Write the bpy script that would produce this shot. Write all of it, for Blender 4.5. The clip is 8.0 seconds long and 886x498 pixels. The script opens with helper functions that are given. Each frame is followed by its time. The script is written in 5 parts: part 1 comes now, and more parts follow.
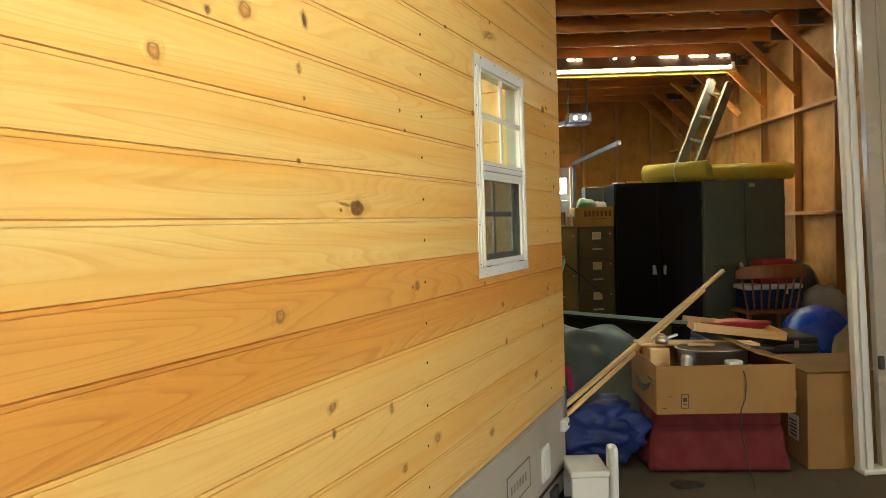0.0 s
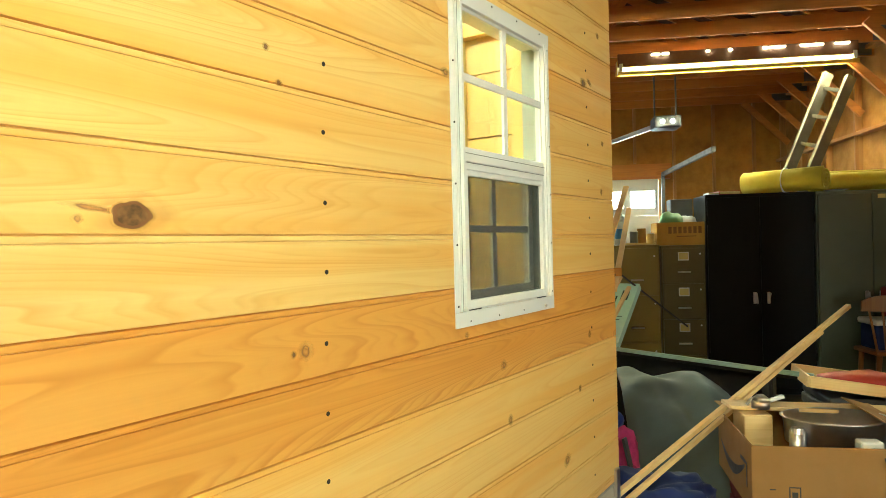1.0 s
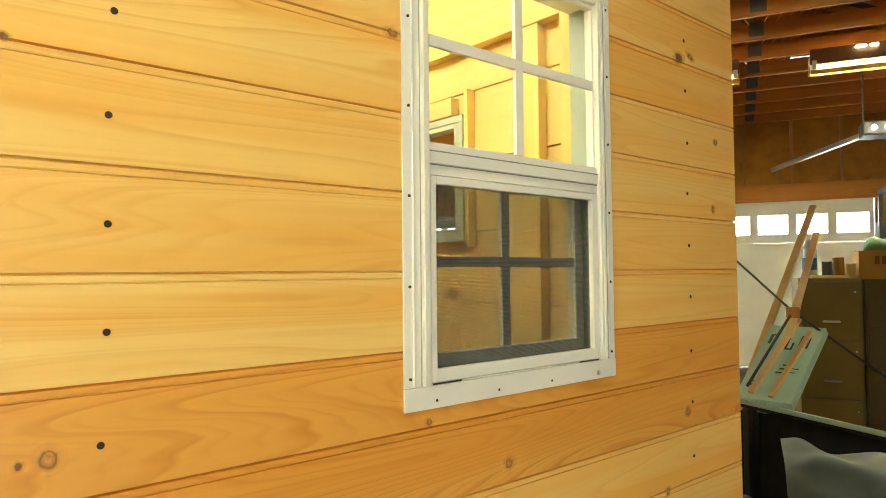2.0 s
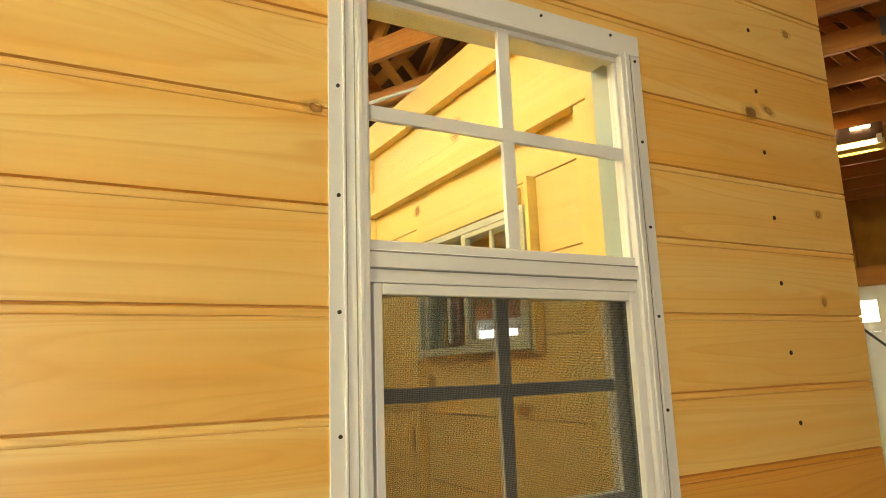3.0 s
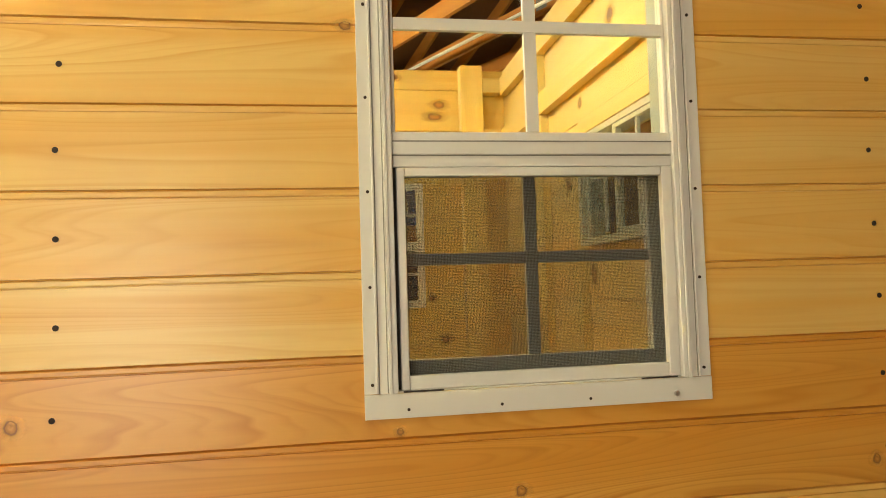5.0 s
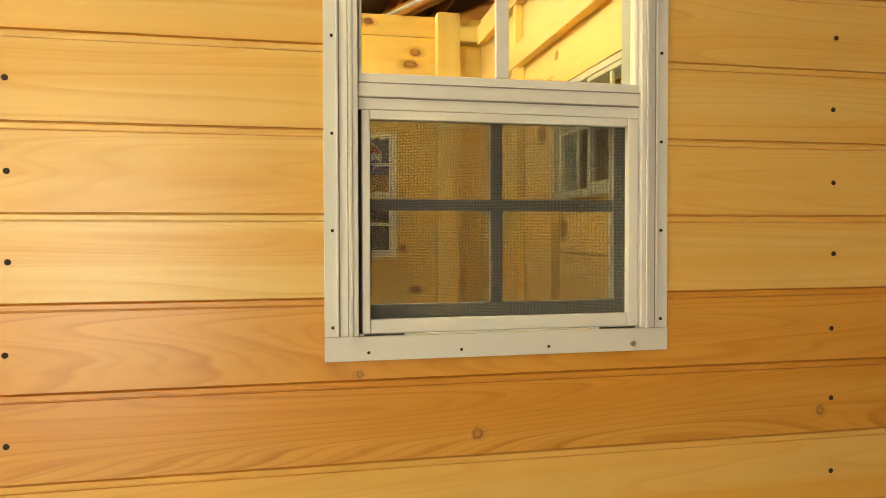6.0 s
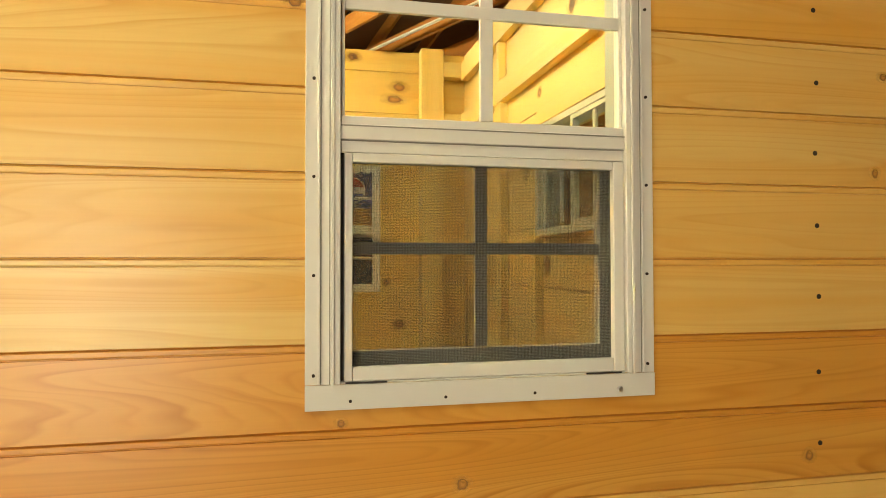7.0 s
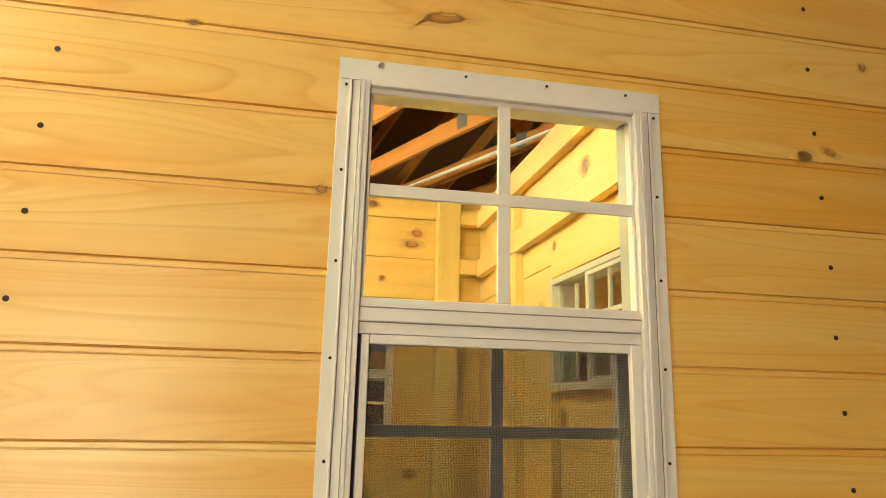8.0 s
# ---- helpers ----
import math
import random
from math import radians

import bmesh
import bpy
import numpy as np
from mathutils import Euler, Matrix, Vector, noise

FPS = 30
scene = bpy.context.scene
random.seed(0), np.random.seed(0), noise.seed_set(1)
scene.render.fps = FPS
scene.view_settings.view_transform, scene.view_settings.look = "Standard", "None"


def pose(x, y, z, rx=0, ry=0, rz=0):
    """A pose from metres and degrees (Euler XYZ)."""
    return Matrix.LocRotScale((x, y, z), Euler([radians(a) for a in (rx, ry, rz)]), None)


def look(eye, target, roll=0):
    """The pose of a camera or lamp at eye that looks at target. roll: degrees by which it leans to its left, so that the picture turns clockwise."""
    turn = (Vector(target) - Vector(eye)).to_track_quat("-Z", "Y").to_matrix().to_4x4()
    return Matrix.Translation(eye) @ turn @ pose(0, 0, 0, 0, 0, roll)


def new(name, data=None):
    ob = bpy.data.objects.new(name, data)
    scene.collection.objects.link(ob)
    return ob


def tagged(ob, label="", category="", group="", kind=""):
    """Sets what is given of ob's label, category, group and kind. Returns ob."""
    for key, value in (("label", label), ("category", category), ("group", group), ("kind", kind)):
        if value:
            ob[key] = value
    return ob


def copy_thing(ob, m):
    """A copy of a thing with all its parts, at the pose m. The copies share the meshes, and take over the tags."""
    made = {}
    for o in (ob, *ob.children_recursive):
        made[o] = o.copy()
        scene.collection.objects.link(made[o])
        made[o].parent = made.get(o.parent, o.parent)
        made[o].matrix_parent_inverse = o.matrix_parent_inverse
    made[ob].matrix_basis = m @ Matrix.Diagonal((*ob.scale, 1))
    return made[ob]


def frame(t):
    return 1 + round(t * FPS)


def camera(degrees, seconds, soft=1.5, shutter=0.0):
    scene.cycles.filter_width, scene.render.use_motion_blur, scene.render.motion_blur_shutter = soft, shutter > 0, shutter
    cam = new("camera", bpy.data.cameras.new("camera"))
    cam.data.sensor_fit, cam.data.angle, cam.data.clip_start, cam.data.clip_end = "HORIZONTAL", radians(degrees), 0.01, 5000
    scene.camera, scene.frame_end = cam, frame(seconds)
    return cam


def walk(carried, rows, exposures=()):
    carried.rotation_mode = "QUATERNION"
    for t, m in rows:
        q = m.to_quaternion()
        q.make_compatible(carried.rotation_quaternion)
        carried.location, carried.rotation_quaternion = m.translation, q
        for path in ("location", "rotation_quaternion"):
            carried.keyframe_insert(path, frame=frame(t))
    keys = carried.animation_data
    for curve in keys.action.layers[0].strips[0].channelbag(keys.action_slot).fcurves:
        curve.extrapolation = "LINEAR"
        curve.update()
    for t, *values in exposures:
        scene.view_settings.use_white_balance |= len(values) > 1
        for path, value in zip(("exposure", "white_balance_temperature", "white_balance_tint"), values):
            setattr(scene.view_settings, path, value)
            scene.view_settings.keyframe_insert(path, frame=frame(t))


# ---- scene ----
cam = camera(67.0, 8.0, 0.5)
PATH = [
    (0, (0.91, -2.467, 1.375), (0.048, -0.663, 1.308), -1.8),
    (0.2, (0.901, -2.267, 1.354), (-0.013, -0.489, 1.293), -1.6),
    (0.5, (0.84, -1.954, 1.364), (-0.119, -0.2, 1.324), 1.4),
    (0.8, (0.816, -1.705, 1.396), (-0.199, 0.018, 1.357), 0.4),
    (1, (0.819, -1.56, 1.379), (-0.28, 0.112, 1.367), -1.4),
    (1.2, (0.836, -1.401, 1.377), (-0.392, 0.178, 1.42), -1.3),
    (2.3, (0.79, -0.756, 1.412), (-0.769, 0.492, 1.535), -0.6),
    (2.5, (0.752, -0.683, 1.42), (-0.822, 0.53, 1.649), -0.3),
    (2.7, (0.736, -0.643, 1.427), (-0.883, 0.495, 1.714), -1.4),
    (3, (0.744, -0.537, 1.444), (-0.967, 0.431, 1.81), -2.1),
    (3.3, (0.785, -0.446, 1.479), (-1.018, 0.307, 1.908), -1.8),
    (3.5, (0.823, -0.405, 1.495), (-1.022, 0.202, 1.975), -0.9),
    (4, (0.899, -0.339, 1.501), (-1.002, -0.034, 2.044), 0.2),
    (4.2, (0.926, -0.326, 1.502), (-0.999, -0.073, 1.99), -0.5),
    (4.5, (0.954, -0.319, 1.46), (-0.995, -0.037, 1.81), -1.2),
    (4.7, (0.971, -0.307, 1.436), (-0.994, 0.01, 1.634), -1.8),
    (5, (0.99, -0.306, 1.384), (-0.983, 0.006, 1.48), -1.8),
    (5.2, (0.992, -0.286, 1.376), (-0.985, 0.013, 1.394), -0.9),
    (6.5, (0.983, -0.292, 1.373), (-0.973, 0.12, 1.341), -0.1),
    (7, (0.972, -0.287, 1.394), (-0.98, 0.147, 1.439), -0.1),
    (7.5, (0.97, -0.289, 1.435), (-0.967, 0.129, 1.709), 0.2),
    (8, (0.979, -0.293, 1.467), (-0.937, 0.086, 1.902), 1.4),
]
walk(cam, [(t, look(eye, target, roll)) for t, eye, target, roll in PATH],
     [(0, 1.90, 5450, 7), (0.5, 2.22, 5450, 0), (1.0, 2.48, 5600, -6), (2.5, 2.05, 6500, 4),
      (4.0, 1.9, 7000, 10), (5.0, 1.90, 7100, 9), (6.5, 2.05, 7200, 7), (8, 2.03, 7050, 8)])

# ---- world and light ----
GARAGE = pose(0.899, -2.45, 0, 0, 0, 25.5)      # the garage stands askew to the little house

world = bpy.data.worlds.new("sky")
scene.world = world
world.use_nodes = True
sky = world.node_tree.nodes.new("ShaderNodeTexSky")
sky.sky_type, sky.sun_disc = "NISHITA", False
sky.sun_elevation, sky.sun_rotation = radians(40), radians(200)
world.node_tree.links.new(sky.outputs[0], world.node_tree.nodes["Background"].inputs[0])
world.node_tree.nodes["Background"].inputs[1].default_value = 0.12


def area(name, m, sx, sy, watts, colour):
    lamp = bpy.data.lights.new(name, "AREA")
    lamp.shape, lamp.size, lamp.size_y, lamp.energy, lamp.color = "RECTANGLE", sx, sy, watts, colour
    ob = new(name, lamp)
    ob.matrix_world = m
    return ob


# added daylight lamp in an unseen, assumed side doorway behind the camera
area("assumed_daylight", GARAGE @ pose(4.20, -1.75, 1.09, 0, 90, 0), 2.0, 1.66, 44, (1.0, 0.93, 0.79))


# ---- materials ----
def nodes_of(name, rough=0.6, metal=0.0):
    m = bpy.data.materials.new(name)
    m.use_nodes = True
    nt = m.node_tree
    b = nt.nodes["Principled BSDF"]
    b.inputs["Roughness"].default_value, b.inputs["Metallic"].default_value = rough, metal
    return m, nt, b


def node(nt, kind, **inputs):
    n = nt.nodes.new(kind)
    for k, v in inputs.items():
        n.inputs[k.replace("_", " ")].default_value = v
    return n


def ramp(nt, src, stops):
    r = nt.nodes.new("ShaderNodeValToRGB")
    r.color_ramp.elements[0].position, r.color_ramp.elements[0].color = stops[0][0], (*stops[0][1], 1)
    r.color_ramp.elements[1].position, r.color_ramp.elements[1].color = stops[-1][0], (*stops[-1][1], 1)
    for p, c in stops[1:-1]:
        e = r.color_ramp.elements.new(p)
        e.color = (*c, 1)
    nt.links.new(src, r.inputs[0])
    return r.outputs[0]


def mix(nt, fac, a, b, blend="MIX"):
    m = nt.nodes.new("ShaderNodeMix")
    m.data_type, m.blend_type = "RGBA", blend
    for sock, v in ((m.inputs[0], fac), (m.inputs[6], a), (m.inputs[7], b)):
        if isinstance(v, (int, float)):
            sock.default_value = v
        elif isinstance(v, tuple):
            sock.default_value = (*v, 1)
        else:
            nt.links.new(v, sock)
    return m.outputs[2]


def math_node(nt, op, a, b=0.0):
    m = nt.nodes.new("ShaderNodeMath")
    m.operation = op
    for sock, v in ((m.inputs[0], a), (m.inputs[1], b)):
        if isinstance(v, (int, float)):
            sock.default_value = v
        else:
            nt.links.new(v, sock)
    return m.outputs[0]


def coords(nt, scale, shift=True):
    """Object coordinates, shifted at random from object to object."""
    tc = nt.nodes.new("ShaderNodeTexCoord")
    mp = nt.nodes.new("ShaderNodeMapping")
    mp.inputs["Scale"].default_value = scale
    src = tc.outputs["Object"]
    if shift:
        info = nt.nodes.new("ShaderNodeObjectInfo")
        add = nt.nodes.new("ShaderNodeVectorMath")
        add.operation = "MULTIPLY_ADD"
        comb = nt.nodes.new("ShaderNodeCombineXYZ")
        for i in range(3):
            nt.links.new(info.outputs["Random"], comb.inputs[i])
        nt.links.new(comb.outputs[0], add.inputs[0])
        add.inputs[1].default_value = (31.0, 57.0, 23.0)
        nt.links.new(src, add.inputs[2])
        src = add.outputs[0]
    nt.links.new(src, mp.inputs["Vector"])
    return mp.outputs[0]


def noise_tex(nt, vec, scale, detail=3.0, rough=0.55):
    n = node(nt, "ShaderNodeTexNoise", Scale=scale, Detail=detail, Roughness=rough)
    nt.links.new(vec, n.inputs["Vector"])
    return n.outputs["Fac"]


def bump(nt, b, height, strength, dist=0.002):
    n = node(nt, "ShaderNodeBump", Strength=strength, Distance=dist)
    nt.links.new(height, n.inputs["Height"])
    nt.links.new(n.outputs[0], b.inputs["Normal"])


def wood(name, pale, dark, streak, along="y", rings=9.0, rough=0.45, contrast=0.5, coat=0.0, strength=0.15):
    """Sawn softwood: growth rings as contours, long streaks, fine fibres."""
    m, nt, b = nodes_of(name, rough)
    ax = {"x": 0, "y": 1, "z": 2}[along]
    s1, s2, s3 = [8.0] * 3, [16.0] * 3, [260.0] * 3
    s1[ax], s2[ax], s3[ax] = 0.55, 0.45, 5.0
    n1 = noise_tex(nt, coords(nt, s1), 1.0, 1.5, 0.4)
    ring = math_node(nt, "FRACT", math_node(nt, "MULTIPLY", n1, rings))
    line = ramp(nt, ring, [(0.0, (0, 0, 0)), (0.66, (0.16, 0.16, 0.16)), (0.92, (1, 1, 1)), (1.0, (0, 0, 0))])
    broad = noise_tex(nt, coords(nt, s2), 1.0, 2.0)
    fine = noise_tex(nt, coords(nt, s3), 1.0, 2.0)
    info = nt.nodes.new("ShaderNodeObjectInfo")
    c = mix(nt, ramp(nt, broad, [(0.43, (0, 0, 0)), (0.66, (1, 1, 1))]), pale, streak)
    patch = ramp(nt, noise_tex(nt, coords(nt, s2), 1.7, 2.0), [(0.3, (0.25, 0.25, 0.25)), (0.65, (1, 1, 1))])
    c = mix(nt, math_node(nt, "MULTIPLY", math_node(nt, "MULTIPLY", line, patch), contrast), c, dark)
    ring2 = math_node(nt, "FRACT", math_node(nt, "MULTIPLY", n1, rings * 2.7))
    line2 = ramp(nt, ring2, [(0.0, (0, 0, 0)), (0.55, (0.05, 0.05, 0.05)), (0.85, (1, 1, 1)), (1.0, (0, 0, 0))])
    patch2 = ramp(nt, noise_tex(nt, coords(nt, s2), 1.1, 2.0), [(0.42, (0, 0, 0)), (0.62, (1, 1, 1))])
    c = mix(nt, math_node(nt, "MULTIPLY", math_node(nt, "MULTIPLY", line2, patch2), contrast * 0.55), c, dark)
    c = mix(nt, math_node(nt, "MULTIPLY", fine, 0.28), c, dark)
    c = mix(nt, math_node(nt, "MULTIPLY", info.outputs["Random"], 0.42), c, streak)
    nt.links.new(c, b.inputs["Base Color"])
    b.inputs["Coat Weight"].default_value = coat
    b.inputs["Coat Roughness"].default_value = 0.3
    bump(nt, b, fine, strength, 0.0006)
    return m


def plain(name, colour, second=None, rough=0.6, metal=0.0, scale=8.0, grain=60.0, strength=0.1, coat=0.0):
    """A painted or moulded surface with broad stains and a fine grain."""
    m, nt, b = nodes_of(name, rough, metal)
    vec = coords(nt, (1, 1, 1))
    second = second or tuple(0.72 * v for v in colour)
    stain = ramp(nt, noise_tex(nt, vec, scale, 4.0), [(0.4, (0, 0, 0)), (0.72, (1, 1, 1))])
    fine = noise_tex(nt, vec, grain, 3.0)
    c = mix(nt, math_node(nt, "MULTIPLY", stain, 0.55), colour, second)
    c = mix(nt, math_node(nt, "MULTIPLY", fine, 0.2), c, second)
    nt.links.new(c, b.inputs["Base Color"])
    r = math_node(nt, "ADD", math_node(nt, "MULTIPLY", stain, 0.15), rough - 0.05)
    nt.links.new(r, b.inputs["Roughness"])
    b.inputs["Coat Weight"].default_value = coat
    bump(nt, b, fine, strength, 0.001)
    return m


def glow(name, colour, strength):
    m, nt, b = nodes_of(name)
    b.inputs["Base Color"].default_value = (*colour, 1)
    b.inputs["Emission Color"].default_value = (*colour, 1)
    b.inputs["Emission Strength"].default_value = strength
    return m


def glass_mat(name, tint=(0.96, 0.98, 0.97)):
    m = bpy.data.materials.new(name)
    m.use_nodes = True
    nt = m.node_tree
    nt.nodes.remove(nt.nodes["Principled BSDF"])
    out = nt.nodes["Material Output"]
    clear = node(nt, "ShaderNodeBsdfTransparent", Color=(*tint, 1))
    shine = node(nt, "ShaderNodeBsdfGlossy", Roughness=0.01)
    edge = node(nt, "ShaderNodeLayerWeight", Blend=0.5)
    fres = math_node(nt, "ADD", math_node(nt, "MULTIPLY", math_node(nt, "POWER", edge.outputs["Facing"], 5.0), 0.9), 0.035)
    mx = nt.nodes.new("ShaderNodeMixShader")
    nt.links.new(fres, mx.inputs[0])
    nt.links.new(clear.outputs[0], mx.inputs[1])
    nt.links.new(shine.outputs[0], mx.inputs[2])
    nt.links.new(mx.outputs[0], out.inputs[0])
    return m


def screen_mat(name):
    """Insect screen: a woven grid of grey threads with clear gaps."""
    m = bpy.data.materials.new(name)
    m.use_nodes = True
    nt = m.node_tree
    b, out = nt.nodes["Principled BSDF"], nt.nodes["Material Output"]
    b.inputs["Base Color"].default_value, b.inputs["Roughness"].default_value = (0.034, 0.035, 0.031, 1), 0.8
    tc = nt.nodes.new("ShaderNodeTexCoord")
    sep = nt.nodes.new("ShaderNodeSeparateXYZ")
    nt.links.new(tc.outputs["Object"], sep.inputs[0])
    waves = []
    for axis in (1, 2):
        waves.append(math_node(nt, "SINE", math_node(nt, "MULTIPLY", sep.outputs[axis], 2 * math.pi / 0.0023)))
    weave = math_node(nt, "MULTIPLY", math_node(nt, "ADD", waves[0], waves[1]), 0.06)
    thread = math_node(nt, "ADD", weave, 0.50)
    clear = nt.nodes.new("ShaderNodeBsdfTransparent")
    mx = nt.nodes.new("ShaderNodeMixShader")
    nt.links.new(thread, mx.inputs[0])
    nt.links.new(clear.outputs[0], mx.inputs[1])
    nt.links.new(b.outputs[0], mx.inputs[2])
    nt.links.new(mx.outputs[0], out.inputs[0])
    return m


PINE = wood("pine_siding", (0.85, 0.60, 0.20), (0.66, 0.30, 0.045), (0.80, 0.43, 0.085), "y", 20.0, 0.34, 0.55, 0.0)
PINE_WARM = wood("pine_siding_warm", (0.77, 0.405, 0.085), (0.50, 0.185, 0.022), (0.70, 0.31, 0.05), "y", 25.0, 0.34, 0.8, 0.0)
PINE_X = wood("pine_boards_inside", (0.73, 0.565, 0.225), (0.54, 0.34, 0.095), (0.69, 0.49, 0.165), "x", 8.0, 0.5, 0.35)
PINE_Z = wood("pine_studs", (0.78, 0.62, 0.23), (0.58, 0.39, 0.11), (0.72, 0.53, 0.17), "z", 7.0, 0.5, 0.35)
ROUGH_X = wood("truss_lumber", (0.60, 0.245, 0.045), (0.32, 0.11, 0.02), (0.50, 0.19, 0.035), "x", 7.0, 0.7, 0.5)
ROUGH_Z = wood("stud_lumber", (0.46, 0.23, 0.06), (0.26, 0.11, 0.025), (0.38, 0.17, 0.045), "z", 7.0, 0.7, 0.5)
LATH = wood("lath_strip", (0.84, 0.60, 0.26), (0.62, 0.37, 0.12), (0.80, 0.53, 0.21), "x", 6.0, 0.55, 0.4)
OSB = plain("chipboard_sheathing", (0.44, 0.205, 0.026), (0.18, 0.070, 0.009), 0.75, 0.0, 5.0, 30.0, 0.3)


def knot_mat(name, core, ring):
    """Knot wood that melts into the board round it."""
    m = plain(name, core, ring, 0.45, 0.0, 48.0, 260.0, 0.2)
    nt = m.node_tree
    fade = nt.nodes.new("ShaderNodeAttribute")
    fade.attribute_name = "fade"
    clear, mx = nt.nodes.new("ShaderNodeBsdfTransparent"), nt.nodes.new("ShaderNodeMixShader")
    nt.links.new(fade.outputs["Fac"], mx.inputs[0])
    nt.links.new(clear.outputs[0], mx.inputs[1])
    nt.links.new(nt.nodes["Principled BSDF"].outputs[0], mx.inputs[2])
    nt.links.new(mx.outputs[0], nt.nodes["Material Output"].inputs[0])
    return m


KNOT = knot_mat("pine_knot", (0.44, 0.20, 0.04), (0.27, 0.11, 0.025))
KNOT_DARK = knot_mat("dark_pine_knot", (0.052, 0.022, 0.009), (0.44, 0.21, 0.06))
KNOT_RIM = knot_mat("knot_rim", (0.16, 0.065, 0.02), (0.26, 0.11, 0.03))
HALO = knot_mat("knot_halo", (0.62, 0.34, 0.07), (0.55, 0.28, 0.055))
DARK = plain("dark_hole", (0.035, 0.022, 0.012), (0.02, 0.012, 0.008), 0.8)
VINYL = plain("white_window_metal", (0.76, 0.745, 0.68), (0.72, 0.70, 0.635), 0.36, 0.0, 2.0, 300.0, 0.0, 0.1)
STEEL = plain("bright_steel", (0.74, 0.72, 0.68), (0.55, 0.53, 0.50), 0.36, 1.0, 20.0, 90.0, 0.05)
JOINT_SHADE = plain("grey_joint_and_shadow_line", (0.28, 0.27, 0.23), (0.20, 0.19, 0.16), 0.6)
SLIDER = plain("sage_grey_window_metal", (0.50, 0.51, 0.43), (0.42, 0.43, 0.35), 0.4, 0.0, 2.0, 300.0, 0.0)
JAMB_DIM = plain("window_metal_toned_grey_green", (0.36, 0.40, 0.36), (0.30, 0.34, 0.30), 0.35, 0.0, 2.0, 300.0, 0.0)
GLASS = glass_mat("window_glass")
SCREEN = screen_mat("insect_screen")
CONCRETE = plain("concrete_floor", (0.11, 0.088, 0.056), (0.06, 0.046, 0.028), 0.75, 0.0, 2.2, 70.0, 0.25)
BODY = plain("camper_panel", (0.46, 0.40, 0.30), (0.38, 0.32, 0.23), 0.35, 0.0, 3.0, 60.0, 0.04)
BLACK_TRIM = plain("black_trim", (0.025, 0.022, 0.02), (0.05, 0.045, 0.04), 0.45)
BLACK_METAL = plain("black_cabinet_paint", (0.006, 0.0055, 0.005), (0.009, 0.008, 0.007), 0.55, 0.0, 3.0, 90.0, 0.03)
BLACK_METAL.node_tree.nodes["Principled BSDF"].inputs["Specular IOR Level"].default_value = 0.15
GREEN_METAL = plain("dark_green_cabinet_paint", (0.085, 0.097, 0.058), (0.065, 0.074, 0.042), 0.42, 0.0, 3.0, 90.0, 0.03)
OLIVE_METAL = plain("olive_file_cabinet_paint", (0.25, 0.185, 0.045), (0.18, 0.13, 0.03), 0.42, 0.0, 3.0, 90.0, 0.03)
OLIVE_DARK = plain("dark_olive_cabinet_paint", (0.105, 0.083, 0.026), (0.075, 0.058, 0.017), 0.42, 0.0, 3.0, 90.0, 0.03)
PAPER = plain("paper_card", (0.64, 0.51, 0.20), (0.52, 0.40, 0.14), 0.8)
YELLOW_FOAM = plain("yellow_foam", (0.60, 0.46, 0.03), (0.46, 0.33, 0.02), 0.85, 0.0, 6.0, 120.0, 0.4)
YELLOW_STEEL = plain("yellow_enamelled_steel", (0.78, 0.52, 0.06), (0.66, 0.42, 0.045), 0.4, 0.0, 6.0, 90.0, 0.03)
CARD = plain("brown_cardboard", (0.34, 0.18, 0.045), (0.26, 0.125, 0.028), 0.8, 0.0, 5.0, 120.0, 0.12)
RED_CLOTH = plain("red_upholstery", (0.16, 0.016, 0.015), (0.095, 0.010, 0.010), 0.85, 0.0, 9.0, 220.0, 0.4)
RED = plain("red_plastic", (0.45, 0.03, 0.025), None, 0.5)
BLUE_BALL = plain("blue_vinyl", (0.02, 0.07, 0.50), (0.016, 0.055, 0.42), 0.28, 0.0, 4.0, 60.0, 0.05)
BLUE_TARP = plain("blue_tarp", (0.007, 0.022, 0.13), (0.003, 0.009, 0.05), 0.6, 0.0, 10.0, 120.0, 0.3)
GREY_TARP = plain("blue_grey_sheet", (0.085, 0.11, 0.108), (0.055, 0.074, 0.075), 0.55, 0.0, 5.0, 150.0, 0.3)
TEAL = plain("pale_teal_paint", (0.34, 0.46, 0.40), (0.26, 0.36, 0.31), 0.45)
MINT = plain("mint_foam_board", (0.52, 0.74, 0.58), (0.46, 0.66, 0.51), 0.7, 0.0, 5.0, 150.0, 0.15)
PINK = plain("pink_fabric", (0.50, 0.03, 0.14), (0.10, 0.012, 0.06), 0.8, 0.0, 24.0, 200.0, 0.3)
WHITE_PLASTIC = plain("white_plastic", (0.78, 0.76, 0.70), (0.68, 0.65, 0.58), 0.4)
WHITE_PAINT = plain("white_door_paint", (0.74, 0.72, 0.66), (0.62, 0.59, 0.52), 0.35, 0.0, 3.0, 60.0, 0.06, 0.1)
GREY_PLASTIC = plain("grey_plastic", (0.20, 0.22, 0.22), (0.14, 0.155, 0.155), 0.5)
CHAIR_WOOD = wood("brown_chair_wood", (0.36, 0.15, 0.04), (0.18, 0.065, 0.018), (0.29, 0.11, 0.03), "z", 8.0, 0.4, 0.5)
TUBE = glow("fluorescent_tube", (1.0, 0.975, 0.71), 22.0)
DAYLIT = glow("bright_sky_outside", (0.95, 0.98, 1.0), 5.0)
BULB = glow("opener_bulb", (1.0, 0.93, 0.8), 8.0)
ALU = plain("ladder_aluminium", (0.17, 0.15, 0.10), (0.12, 0.10, 0.07), 0.6, 0.2)
